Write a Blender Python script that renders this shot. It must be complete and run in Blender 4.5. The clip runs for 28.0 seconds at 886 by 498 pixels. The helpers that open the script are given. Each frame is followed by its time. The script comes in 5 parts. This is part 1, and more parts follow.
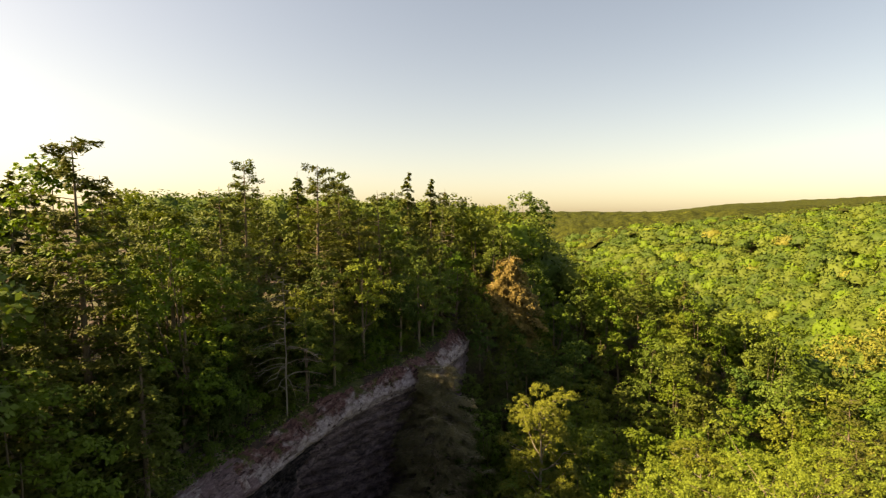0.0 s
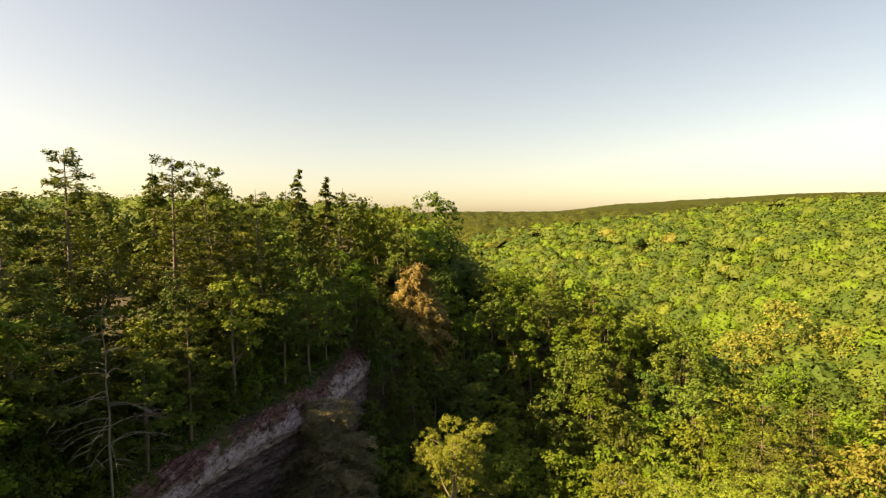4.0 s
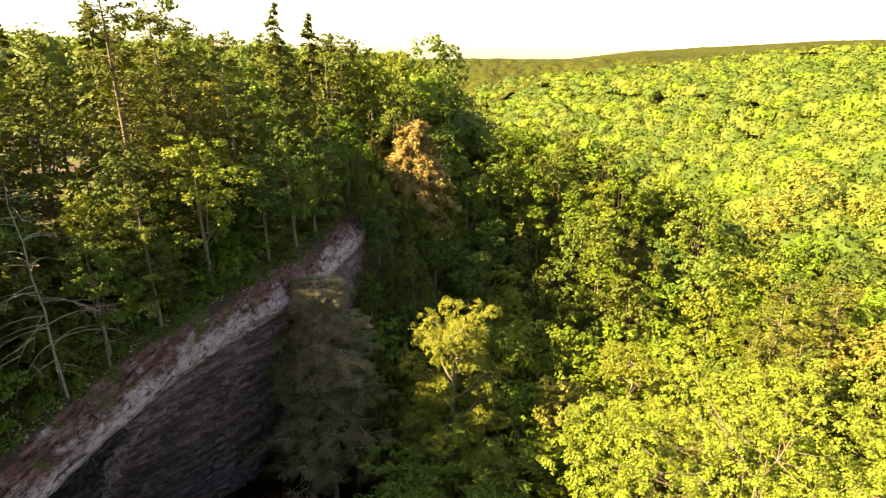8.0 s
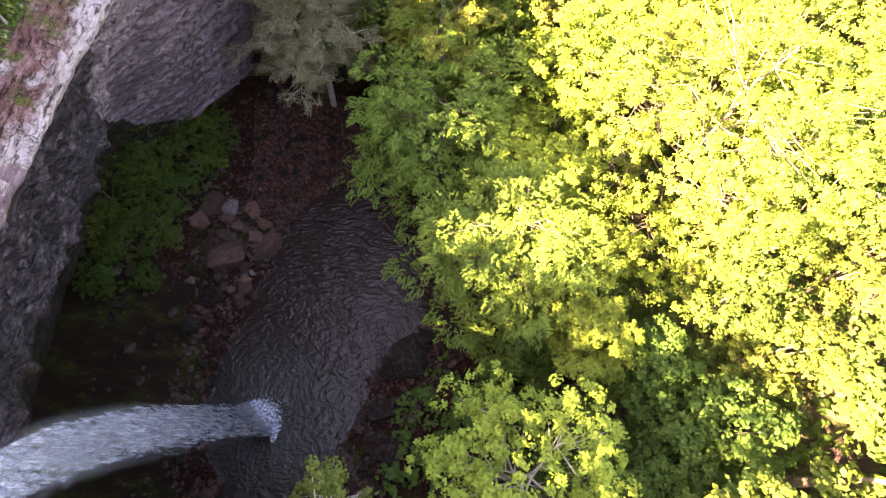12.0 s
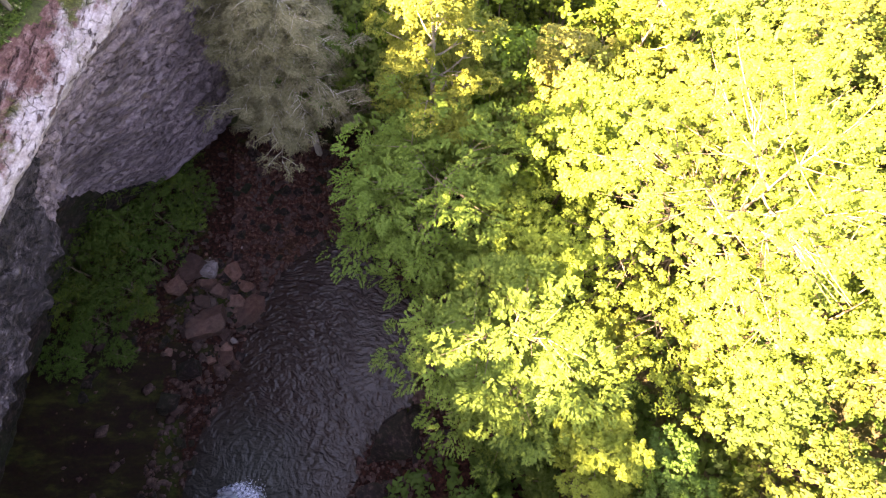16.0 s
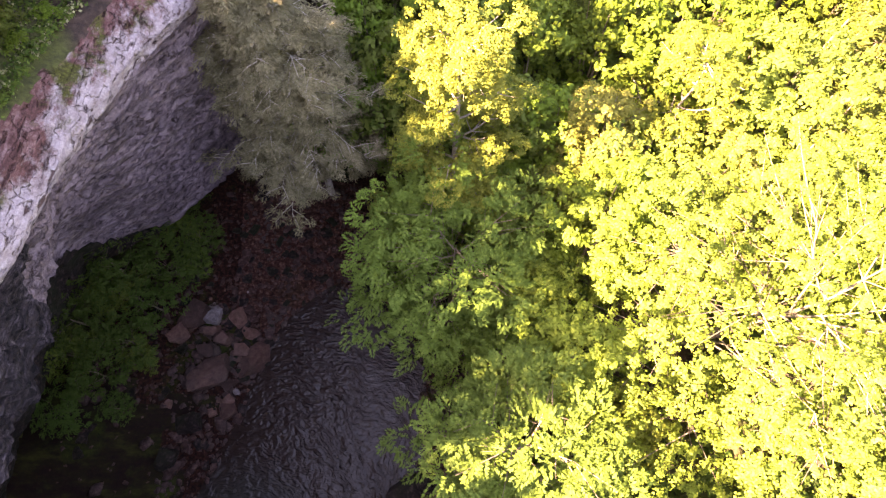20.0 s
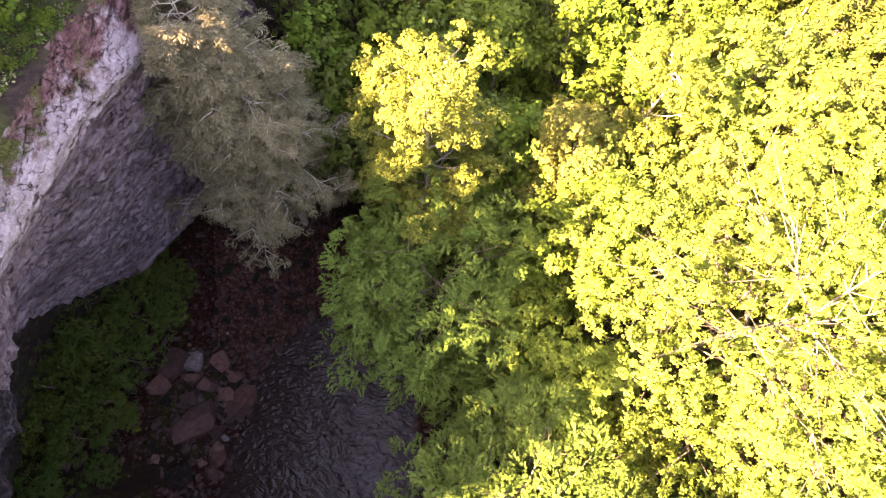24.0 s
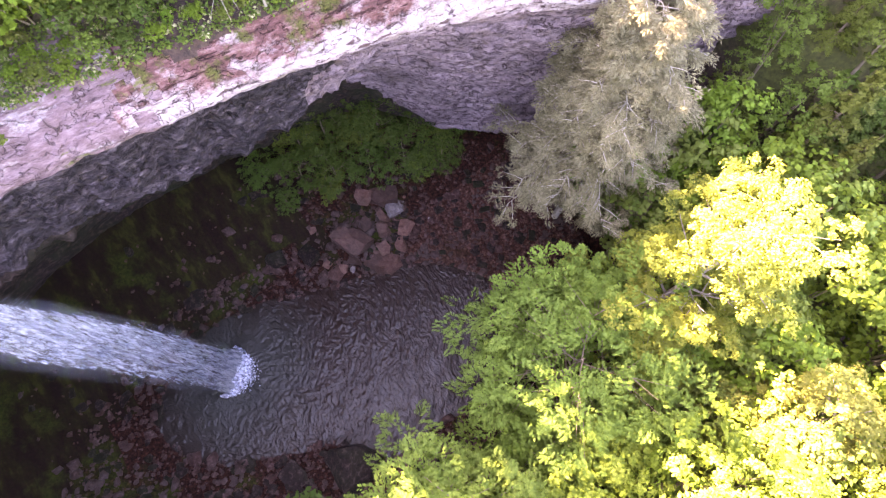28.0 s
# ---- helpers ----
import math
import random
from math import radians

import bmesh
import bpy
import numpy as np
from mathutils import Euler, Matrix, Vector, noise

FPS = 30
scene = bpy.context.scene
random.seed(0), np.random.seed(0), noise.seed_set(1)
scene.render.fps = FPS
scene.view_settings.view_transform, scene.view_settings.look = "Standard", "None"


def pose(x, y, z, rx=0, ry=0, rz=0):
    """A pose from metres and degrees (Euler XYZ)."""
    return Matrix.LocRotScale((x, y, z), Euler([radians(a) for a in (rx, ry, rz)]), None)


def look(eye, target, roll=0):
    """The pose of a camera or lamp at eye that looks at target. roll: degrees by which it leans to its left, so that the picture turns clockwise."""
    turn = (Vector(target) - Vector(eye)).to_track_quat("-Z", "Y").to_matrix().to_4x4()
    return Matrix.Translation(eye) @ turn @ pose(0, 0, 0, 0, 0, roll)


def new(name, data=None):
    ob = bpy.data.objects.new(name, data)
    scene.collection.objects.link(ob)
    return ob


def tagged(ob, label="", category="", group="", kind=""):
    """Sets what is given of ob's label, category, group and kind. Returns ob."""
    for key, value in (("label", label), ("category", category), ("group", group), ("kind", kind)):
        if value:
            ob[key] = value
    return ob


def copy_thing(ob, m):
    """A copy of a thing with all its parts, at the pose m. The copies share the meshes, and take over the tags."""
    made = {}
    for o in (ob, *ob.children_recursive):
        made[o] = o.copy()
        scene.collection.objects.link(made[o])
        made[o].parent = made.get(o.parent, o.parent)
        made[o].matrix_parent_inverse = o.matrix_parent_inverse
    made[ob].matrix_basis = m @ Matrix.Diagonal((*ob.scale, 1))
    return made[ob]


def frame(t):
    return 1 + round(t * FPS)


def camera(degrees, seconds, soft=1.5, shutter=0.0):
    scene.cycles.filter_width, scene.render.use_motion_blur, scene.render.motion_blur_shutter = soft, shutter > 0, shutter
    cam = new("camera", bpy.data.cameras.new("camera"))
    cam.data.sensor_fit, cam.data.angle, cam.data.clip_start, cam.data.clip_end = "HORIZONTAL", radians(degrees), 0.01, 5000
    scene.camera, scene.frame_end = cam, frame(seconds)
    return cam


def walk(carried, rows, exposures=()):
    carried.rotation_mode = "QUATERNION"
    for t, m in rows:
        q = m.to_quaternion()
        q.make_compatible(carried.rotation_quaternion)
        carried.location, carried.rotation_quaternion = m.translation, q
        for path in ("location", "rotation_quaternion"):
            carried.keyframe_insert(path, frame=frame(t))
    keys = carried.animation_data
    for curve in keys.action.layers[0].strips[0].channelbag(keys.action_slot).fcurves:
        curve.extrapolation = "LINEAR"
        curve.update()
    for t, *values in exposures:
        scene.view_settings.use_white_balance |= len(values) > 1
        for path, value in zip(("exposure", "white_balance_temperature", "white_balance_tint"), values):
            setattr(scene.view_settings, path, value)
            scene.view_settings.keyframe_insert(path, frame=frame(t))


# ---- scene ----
# camera: seconds, x, y, z, yaw, pitch, roll
PATH = [
    (0, 20.21, -17.36, 55.69, 11.30, -4.21, -0.26),
    (0.5, 20.10, -16.02, 55.73, 9.12, -3.99, -0.41),
    (1, 20.01, -14.68, 55.76, 4.26, -4.01, -0.43),
    (1.5, 19.91, -13.39, 55.81, 2.44, -4.01, -0.41),
    (2, 19.84, -12.10, 55.89, 1.68, -4.13, -0.37),
    (2.5, 19.81, -10.79, 55.97, 1.35, -4.13, -0.49),
    (3, 19.83, -9.47, 56.00, 1.19, -4.15, -0.39),
    (3.5, 19.90, -8.11, 56.01, 1.13, -4.23, -0.45),
    (5.5, 20.22, -2.65, 55.97, 1.04, -4.27, -0.38),
    (6, 20.27, -1.35, 55.97, 1.19, -4.27, -0.39),
    (6.5, 20.26, -0.21, 55.97, 1.33, -4.19, -0.42),
    (7, 20.20, 0.73, 55.93, 1.43, -6.52, -0.40),
    (7.5, 20.09, 1.45, 55.92, 1.46, -12.88, -0.21),
    (8, 19.94, 1.98, 55.92, 1.47, -20.33, -0.03),
    (8.5, 19.80, 2.38, 56.00, 1.29, -27.79, 0.14),
    (9, 19.73, 2.67, 56.16, 1.15, -35.41, 0.15),
    (9.5, 19.70, 2.97, 56.37, 1.00, -43.16, 0.19),
    (10, 19.62, 3.27, 56.55, 0.81, -51.04, 0.04),
    (10.5, 19.57, 3.63, 56.68, 0.65, -58.93, -0.08),
    (11, 19.59, 4.11, 56.78, 0.40, -63.91, -0.14),
    (11.5, 19.67, 4.83, 56.86, 0.26, -65.43, -0.26),
    (13.5, 20.18, 8.96, 57.08, 0.14, -66.58, -0.50),
    (14, 20.28, 10.09, 57.14, -0.19, -66.67, -0.34),
    (14.5, 20.37, 11.28, 57.22, -0.45, -66.76, -0.25),
    (15, 20.39, 12.48, 57.24, -0.82, -66.92, 0.05),
    (15.5, 20.32, 13.64, 57.19, -0.95, -67.14, 0.29),
    (16, 20.19, 14.82, 57.10, -0.95, -67.22, 0.30),
    (16.5, 20.02, 16.00, 56.97, -0.68, -67.36, 0.40),
    (17, 19.86, 17.15, 56.78, 0.13, -67.39, 0.23),
    (17.5, 19.76, 18.19, 56.64, 0.91, -67.42, 0.13),
    (18, 19.67, 19.07, 56.58, 1.17, -67.58, 0.13),
    (18.5, 19.56, 19.85, 56.60, 1.25, -67.74, 0.18),
    (19, 19.47, 20.61, 56.70, 1.36, -67.86, 0.18),
    (19.5, 19.42, 21.38, 56.81, 1.55, -68.05, 0.06),
    (20, 19.39, 22.14, 56.91, 1.64, -68.12, 0.03),
    (20.5, 19.37, 22.88, 56.98, 1.84, -68.17, -0.14),
    (21, 19.42, 23.55, 57.00, 1.48, -68.34, -0.20),
    (21.5, 19.49, 24.07, 56.99, -2.77, -68.43, -0.16),
    (23.5, 19.59, 25.28, 57.05, -5.74, -68.81, -0.05),
    (24, 19.60, 25.46, 57.09, -3.87, -68.97, 0.09),
    (24.5, 19.60, 25.57, 57.08, 0.67, -68.92, -0.01),
    (25, 19.64, 25.62, 57.05, 7.15, -68.78, -0.05),
    (25.5, 19.73, 25.63, 56.96, 15.12, -68.58, -0.14),
    (26, 19.84, 25.55, 56.83, 24.04, -68.34, -0.12),
    (26.5, 19.93, 25.39, 56.73, 31.82, -68.29, 0.09),
    (27, 19.88, 25.22, 56.73, 40.67, -68.19, 0.68),
    (27.5, 19.68, 25.08, 56.84, 50.46, -68.14, 1.21),
    (28, 19.49, 24.99, 57.02, 54.86, -68.22, 1.55),
]


def aim(x, y, z, yaw, pitch, roll):
    return pose(x, y, z, 0, 0, yaw) @ pose(0, 0, 0, 90 + pitch) @ pose(0, 0, 0, 0, 0, roll)


cam = camera(81.1, 28.0, soft=1.3)
walk(cam, [(t, aim(*p)) for t, *p in PATH],
     exposures=[(0, 1.84, 10400, 17), (6.5, 1.84, 10400, 17), (7, 1.9, 10400, 17), (8, 2.84, 10400, 17), (9, 3.95, 10200, 18), (11, 4.88, 9300, 28), (15, 4.93, 8700, 32), (20, 4.66, 8600, 39), (25, 4.48, 8600, 41), (27, 5.38, 8500, 43), (28, 5.98, 8500, 45)])

# ---- light ----
SUN_AZ, SUN_EL = radians(107), radians(37)      # to the left of +y, above the horizon
to_sun = Vector((-math.sin(SUN_AZ) * math.cos(SUN_EL), math.cos(SUN_AZ) * math.cos(SUN_EL), math.sin(SUN_EL)))
world = bpy.data.worlds.new("world")
scene.world = world
world.use_nodes = True
wn = world.node_tree.nodes
sky = wn.new("ShaderNodeTexSky")
sky.sky_type, sky.sun_disc = "NISHITA", False
sky.sun_elevation, sky.sun_rotation = SUN_EL, -SUN_AZ
sky.air_density, sky.dust_density, sky.ozone_density = 1.0, 1.8, 1.2
wn["Background"].inputs[1].default_value = 0.068
# the haze layer at the horizon is taken from a few degrees up, where it is clear and bright
way = wn.new("ShaderNodeTexCoord")
lift = wn.new("ShaderNodeVectorMath")
lift.inputs[1].default_value = (0, 0, 0.025)
world.node_tree.links.new(way.outputs["Generated"], lift.inputs[0])
world.node_tree.links.new(lift.outputs[0], sky.inputs["Vector"])
world.node_tree.links.new(sky.outputs[0], wn["Background"].inputs[0])
sun = new("sun", bpy.data.lights.new("sun", "SUN"))
sun.data.energy, sun.data.angle, sun.data.color = 5.0, radians(0.6), (1.0, 0.88, 0.66)
sun.matrix_world = look(to_sun * 100, (0, 0, 0))
tagged(sun, kind="structure")


# ---- materials ----
def material(name):
    m = bpy.data.materials.new(name)
    m.use_nodes = True
    nt = m.node_tree
    return m, nt, nt.nodes["Principled BSDF"]


def link(nt, a, b):
    nt.links.new(a, b)


def noise_tex(nt, scale, detail=6, rough=0.6, stretch=(1, 1, 1)):
    co = nt.nodes.new("ShaderNodeNewGeometry")
    mp = nt.nodes.new("ShaderNodeMapping")
    mp.inputs["Scale"].default_value = stretch
    n = nt.nodes.new("ShaderNodeTexNoise")
    n.inputs["Scale"].default_value, n.inputs["Detail"].default_value, n.inputs["Roughness"].default_value = scale, detail, rough
    link(nt, co.outputs["Position"], mp.inputs[0])
    link(nt, mp.outputs[0], n.inputs["Vector"])
    return n.outputs["Fac"]


def cracks(nt, scale, width, stretch=(1, 1, 1)):
    """Thin dark joints between uneven blocks: 0 in the joint, 1 on the block."""
    co = nt.nodes.new("ShaderNodeNewGeometry")
    warp = nt.nodes.new("ShaderNodeTexNoise")
    warp.inputs["Scale"].default_value, warp.inputs["Detail"].default_value = scale * 2.0, 8
    add = nt.nodes.new("ShaderNodeVectorMath")
    add.operation = "MULTIPLY_ADD"
    add.inputs[1].default_value = (0.9 / scale,) * 3
    mp = nt.nodes.new("ShaderNodeMapping")
    mp.inputs["Scale"].default_value = stretch
    v = nt.nodes.new("ShaderNodeTexVoronoi")
    v.feature = "DISTANCE_TO_EDGE"
    v.inputs["Scale"].default_value = scale
    link(nt, co.outputs["Position"], warp.inputs["Vector"])
    link(nt, warp.outputs["Color"], add.inputs[0])
    link(nt, co.outputs["Position"], add.inputs[2])
    link(nt, add.outputs[0], mp.inputs[0])
    link(nt, mp.outputs[0], v.inputs["Vector"])
    line = ramp(nt, v.outputs["Distance"], (0.0, (0, 0, 0)), (width, (1, 1, 1)))
    return mix(nt, ramp(nt, noise_tex(nt, scale * 0.9, 5, 0.7), (0.46, (0, 0, 0)), (0.56, (1, 1, 1))), line, (1.0, 1.0, 1.0))


def ramp(nt, fac, *stops):
    r = nt.nodes.new("ShaderNodeValToRGB")
    e = r.color_ramp.elements
    while len(e) < len(stops):
        e.new(0.5)
    for el, (p, c) in zip(e, stops):
        el.position, el.color = p, (*c, 1)
    link(nt, fac, r.inputs[0])
    return r.outputs[0]


def mix(nt, fac, a, b, how="MIX"):
    n = nt.nodes.new("ShaderNodeMix")
    n.data_type, n.blend_type = "RGBA", how
    if isinstance(fac, float):
        n.inputs["Factor"].default_value = fac
    else:
        link(nt, fac, n.inputs["Factor"])
    for socket, v in ((n.inputs["A"], a), (n.inputs["B"], b)):
        if isinstance(v, tuple):
            socket.default_value = (*v, 1)
        else:
            link(nt, v, socket)
    return n.outputs["Result"]


def bump(nt, bsdf, height, strength, distance):
    b = nt.nodes.new("ShaderNodeBump")
    b.inputs["Strength"].default_value, b.inputs["Distance"].default_value = strength, distance
    link(nt, height, b.inputs["Height"])
    link(nt, b.outputs[0], bsdf.inputs["Normal"])


def leaf_material(name, dark, mid, light, translucent=0.35):
    """Foliage: each leaf has its own tint, each tree another, and light comes through the blade."""
    m, nt, bsdf = material(name)
    geo = nt.nodes.new("ShaderNodeNewGeometry")
    info = nt.nodes.new("ShaderNodeObjectInfo")
    col = ramp(nt, geo.outputs["Random Per Island"], (0.0, dark), (0.5, mid), (1.0, light))
    patch = noise_tex(nt, 0.35, 3)
    col = mix(nt, ramp(nt, patch, (0.35, (0, 0, 0)), (0.7, (1, 1, 1))), col, mix(nt, 0.45, col, light))
    hs = nt.nodes.new("ShaderNodeHueSaturation")
    mr = nt.nodes.new("ShaderNodeMapRange")
    mr.inputs["To Min"].default_value, mr.inputs["To Max"].default_value = 0.8, 1.2
    link(nt, info.outputs["Random"], mr.inputs["Value"])
    link(nt, mr.outputs[0], hs.inputs["Value"])
    mh = nt.nodes.new("ShaderNodeMapRange")
    mh.inputs["To Min"].default_value, mh.inputs["To Max"].default_value = 0.485, 0.515
    link(nt, info.outputs["Random"], mh.inputs["Value"])
    link(nt, mh.outputs[0], hs.inputs["Hue"])
    link(nt, col, hs.inputs["Color"])
    link(nt, hs.outputs[0], bsdf.inputs["Base Color"])
    bsdf.inputs["Roughness"].default_value = 0.6
    bsdf.inputs["Specular IOR Level"].default_value = 0.12
    tr = nt.nodes.new("ShaderNodeBsdfTranslucent")
    link(nt, mix(nt, 1.0, hs.outputs[0], (1.0, 1.0, 0.6), "MULTIPLY"), tr.inputs["Color"])
    ms = nt.nodes.new("ShaderNodeMixShader")
    ms.inputs[0].default_value = translucent
    link(nt, bsdf.outputs[0], ms.inputs[1])
    link(nt, tr.outputs[0], ms.inputs[2])
    link(nt, ms.outputs[0], nt.nodes["Material Output"].inputs["Surface"])
    return m


def shades(name, mid, translucent):
    """Foliage of one hue: blades a fifth darker or lighter than the mean."""
    return leaf_material(name, tuple(c * 0.82 for c in mid), mid, tuple(min(0.3, c * 1.16) for c in mid), translucent)


LEAF = shades("leaf_green", (0.084, 0.120, 0.021), 0.24)
LEAF_YELLOW = shades("leaf_yellow_green", (0.135, 0.174, 0.025), 0.3)
LEAF_LEMON = shades("leaf_lemon_green", (0.172, 0.214, 0.034), 0.3)
LEAF_BRIGHT = shades("leaf_bright_green", (0.089, 0.149, 0.016), 0.26)
LEAF_FROND = shades("leaf_frond_green", (0.090, 0.148, 0.024), 0.26)
LEAF_DEEP = shades("leaf_deep_green", (0.050, 0.086, 0.016), 0.22)
LEAF_TAN = shades("leaf_tan", (0.160, 0.164, 0.033), 0.26)
NEEDLE = shades("needle_green", (0.080, 0.098, 0.018), 0.2)
NEEDLE_GREY = leaf_material("needle_grey", (0.105, 0.092, 0.046), (0.200, 0.184, 0.094), (0.300, 0.285, 0.160), 0.25)
# for young trees under the overhang: its shade is put into this green
LEAF_SHADED = shades("leaf_shaded_green", (0.050, 0.084, 0.016), 0.2)
NEEDLE_BROWN = shades("needle_brown", (0.25, 0.185, 0.068), 0.25)


def canopy_material():
    """Closed canopy seen from far off: crowns of a few metres, the shade of the gaps between put into the colour."""
    m, nt, b = material("canopy_green")
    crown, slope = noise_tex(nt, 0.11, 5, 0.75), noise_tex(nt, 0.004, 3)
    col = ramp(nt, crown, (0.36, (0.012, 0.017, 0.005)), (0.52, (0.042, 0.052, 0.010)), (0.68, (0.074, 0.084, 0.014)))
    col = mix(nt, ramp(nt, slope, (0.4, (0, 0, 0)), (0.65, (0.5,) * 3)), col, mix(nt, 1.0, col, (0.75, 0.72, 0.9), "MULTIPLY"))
    link(nt, col, b.inputs["Base Color"])
    b.inputs["Roughness"].default_value = 0.95
    b.inputs["Specular IOR Level"].default_value = 0.05
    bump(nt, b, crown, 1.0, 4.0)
    return m


CANOPY = canopy_material()


def bark_material(name, dark, light):
    m, nt, b = material(name)
    f = noise_tex(nt, 4.0, 8, 0.7, (3, 3, 0.5))
    link(nt, ramp(nt, f, (0.3, dark), (0.7, light)), b.inputs["Base Color"])
    b.inputs["Roughness"].default_value = 0.9
    bump(nt, b, f, 0.6, 0.05)
    return m


BARK = bark_material("bark_brown", (0.06, 0.045, 0.03), (0.19, 0.15, 0.10))
BARK_GREY = bark_material("bark_grey", (0.10, 0.085, 0.065), (0.27, 0.235, 0.19))
BARK_PALE = bark_material("bark_pale", (0.22, 0.19, 0.14), (0.50, 0.45, 0.36))


def rock_material(name, *stops, stain=(0.06, 0.045, 0.04), amount=0.5, stretch=(1, 1, 3.0), relief=0.12, joints=0.0, spread=0.0):
    m, nt, b = material(name)
    big = noise_tex(nt, 0.22, 4)
    bed = noise_tex(nt, 1.9, 9, 0.7, stretch)
    fine = noise_tex(nt, 9.0, 6, 0.7)
    col = ramp(nt, bed, *stops)
    col = mix(nt, ramp(nt, big, (0.42, (0, 0, 0)), (0.68, (amount,) * 3)), col, stain)
    col = mix(nt, 0.35, col, mix(nt, 1.0, col, ramp(nt, fine, (0.3, (0.35,) * 3), (0.7, (1.5,) * 3)), "MULTIPLY"))
    tone = nt.nodes.new("ShaderNodeMapRange")
    tone.inputs["To Min"].default_value, tone.inputs["To Max"].default_value = 1 - spread, 1 + 0.4 * spread
    link(nt, nt.nodes.new("ShaderNodeObjectInfo").outputs["Random"], tone.inputs["Value"])
    grey = nt.nodes.new("ShaderNodeCombineXYZ")
    for k in range(3):
        link(nt, tone.outputs[0], grey.inputs[k])
    col = mix(nt, 1.0, col, grey.outputs[0], "MULTIPLY")
    link(nt, col, b.inputs["Base Color"])
    b.inputs["Roughness"].default_value = 0.88
    b.inputs["Specular IOR Level"].default_value = 0.25
    add = nt.nodes.new("ShaderNodeMath")
    add.operation = "MULTIPLY_ADD"
    add.inputs[1].default_value = 0.3
    link(nt, fine, add.inputs[0])
    link(nt, bed, add.inputs[2])
    if joints:
        j = ramp(nt, noise_tex(nt, joints, 8, 0.75, (1.6, 1, 4)), (0.36, (0, 0, 0)), (0.46, (1, 1, 1)))
        col = mix(nt, j, mix(nt, 1.0, col, (0.5, 0.45, 0.45), "MULTIPLY"), col)
        link(nt, col, b.inputs["Base Color"])
        c = cracks(nt, 1.0, 0.05, (0.7, 0.7, 2.6))
        col = mix(nt, c, mix(nt, 1.0, col, (0.55, 0.5, 0.5), "MULTIPLY"), col)
        link(nt, col, b.inputs["Base Color"])
        bump(nt, b, mix(nt, 0.5, mix(nt, 0.4, add.outputs[0], j), c), 1.0, relief * 1.6)
    else:
        bump(nt, b, add.outputs[0], 0.9, relief)
    return m


STONE_MAUVE = rock_material("sandstone_mauve", (0.3, (0.080, 0.054, 0.060)), (0.5, (0.200, 0.145, 0.158)), (0.72, (0.33, 0.25, 0.268)),
                            stain=(0.035, 0.024, 0.024), amount=0.6, stretch=(0.8, 0.8, 2.2), relief=0.24, joints=1.1)
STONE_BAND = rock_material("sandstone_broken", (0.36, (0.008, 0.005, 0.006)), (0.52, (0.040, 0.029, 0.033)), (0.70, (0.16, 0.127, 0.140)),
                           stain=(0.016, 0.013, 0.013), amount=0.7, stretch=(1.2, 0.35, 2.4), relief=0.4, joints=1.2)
# wet, mossy rock, dark enough to carry the overhang's shade in its colour
STONE_DARK = rock_material("rock_dark", (0.32, (0.004, 0.002, 0.0015)), (0.52, (0.017, 0.009, 0.007)), (0.72, (0.085, 0.056, 0.05)),
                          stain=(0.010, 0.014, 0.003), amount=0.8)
STONE_RUBBLE = rock_material("rubble_stone", (0.25, (0.012, 0.005, 0.004)), (0.5, (0.052, 0.024, 0.019)), (0.8, (0.17, 0.105, 0.09)), amount=0.7, stretch=(1, 1, 1))
STONE_WARM = rock_material("boulder_stone", (0.25, (0.048, 0.020, 0.014)), (0.5, (0.128, 0.060, 0.045)), (0.8, (0.21, 0.120, 0.096)),
                           amount=0.55, stretch=(1, 1, 2), relief=0.2, spread=0.55)
STONE_PALE = rock_material("pale_stone", (0.3, (0.07, 0.05, 0.05)), (0.5, (0.20, 0.16, 0.16)), (0.75, (0.36, 0.31, 0.31)), amount=0.4, stretch=(1, 1, 2), relief=0.2)


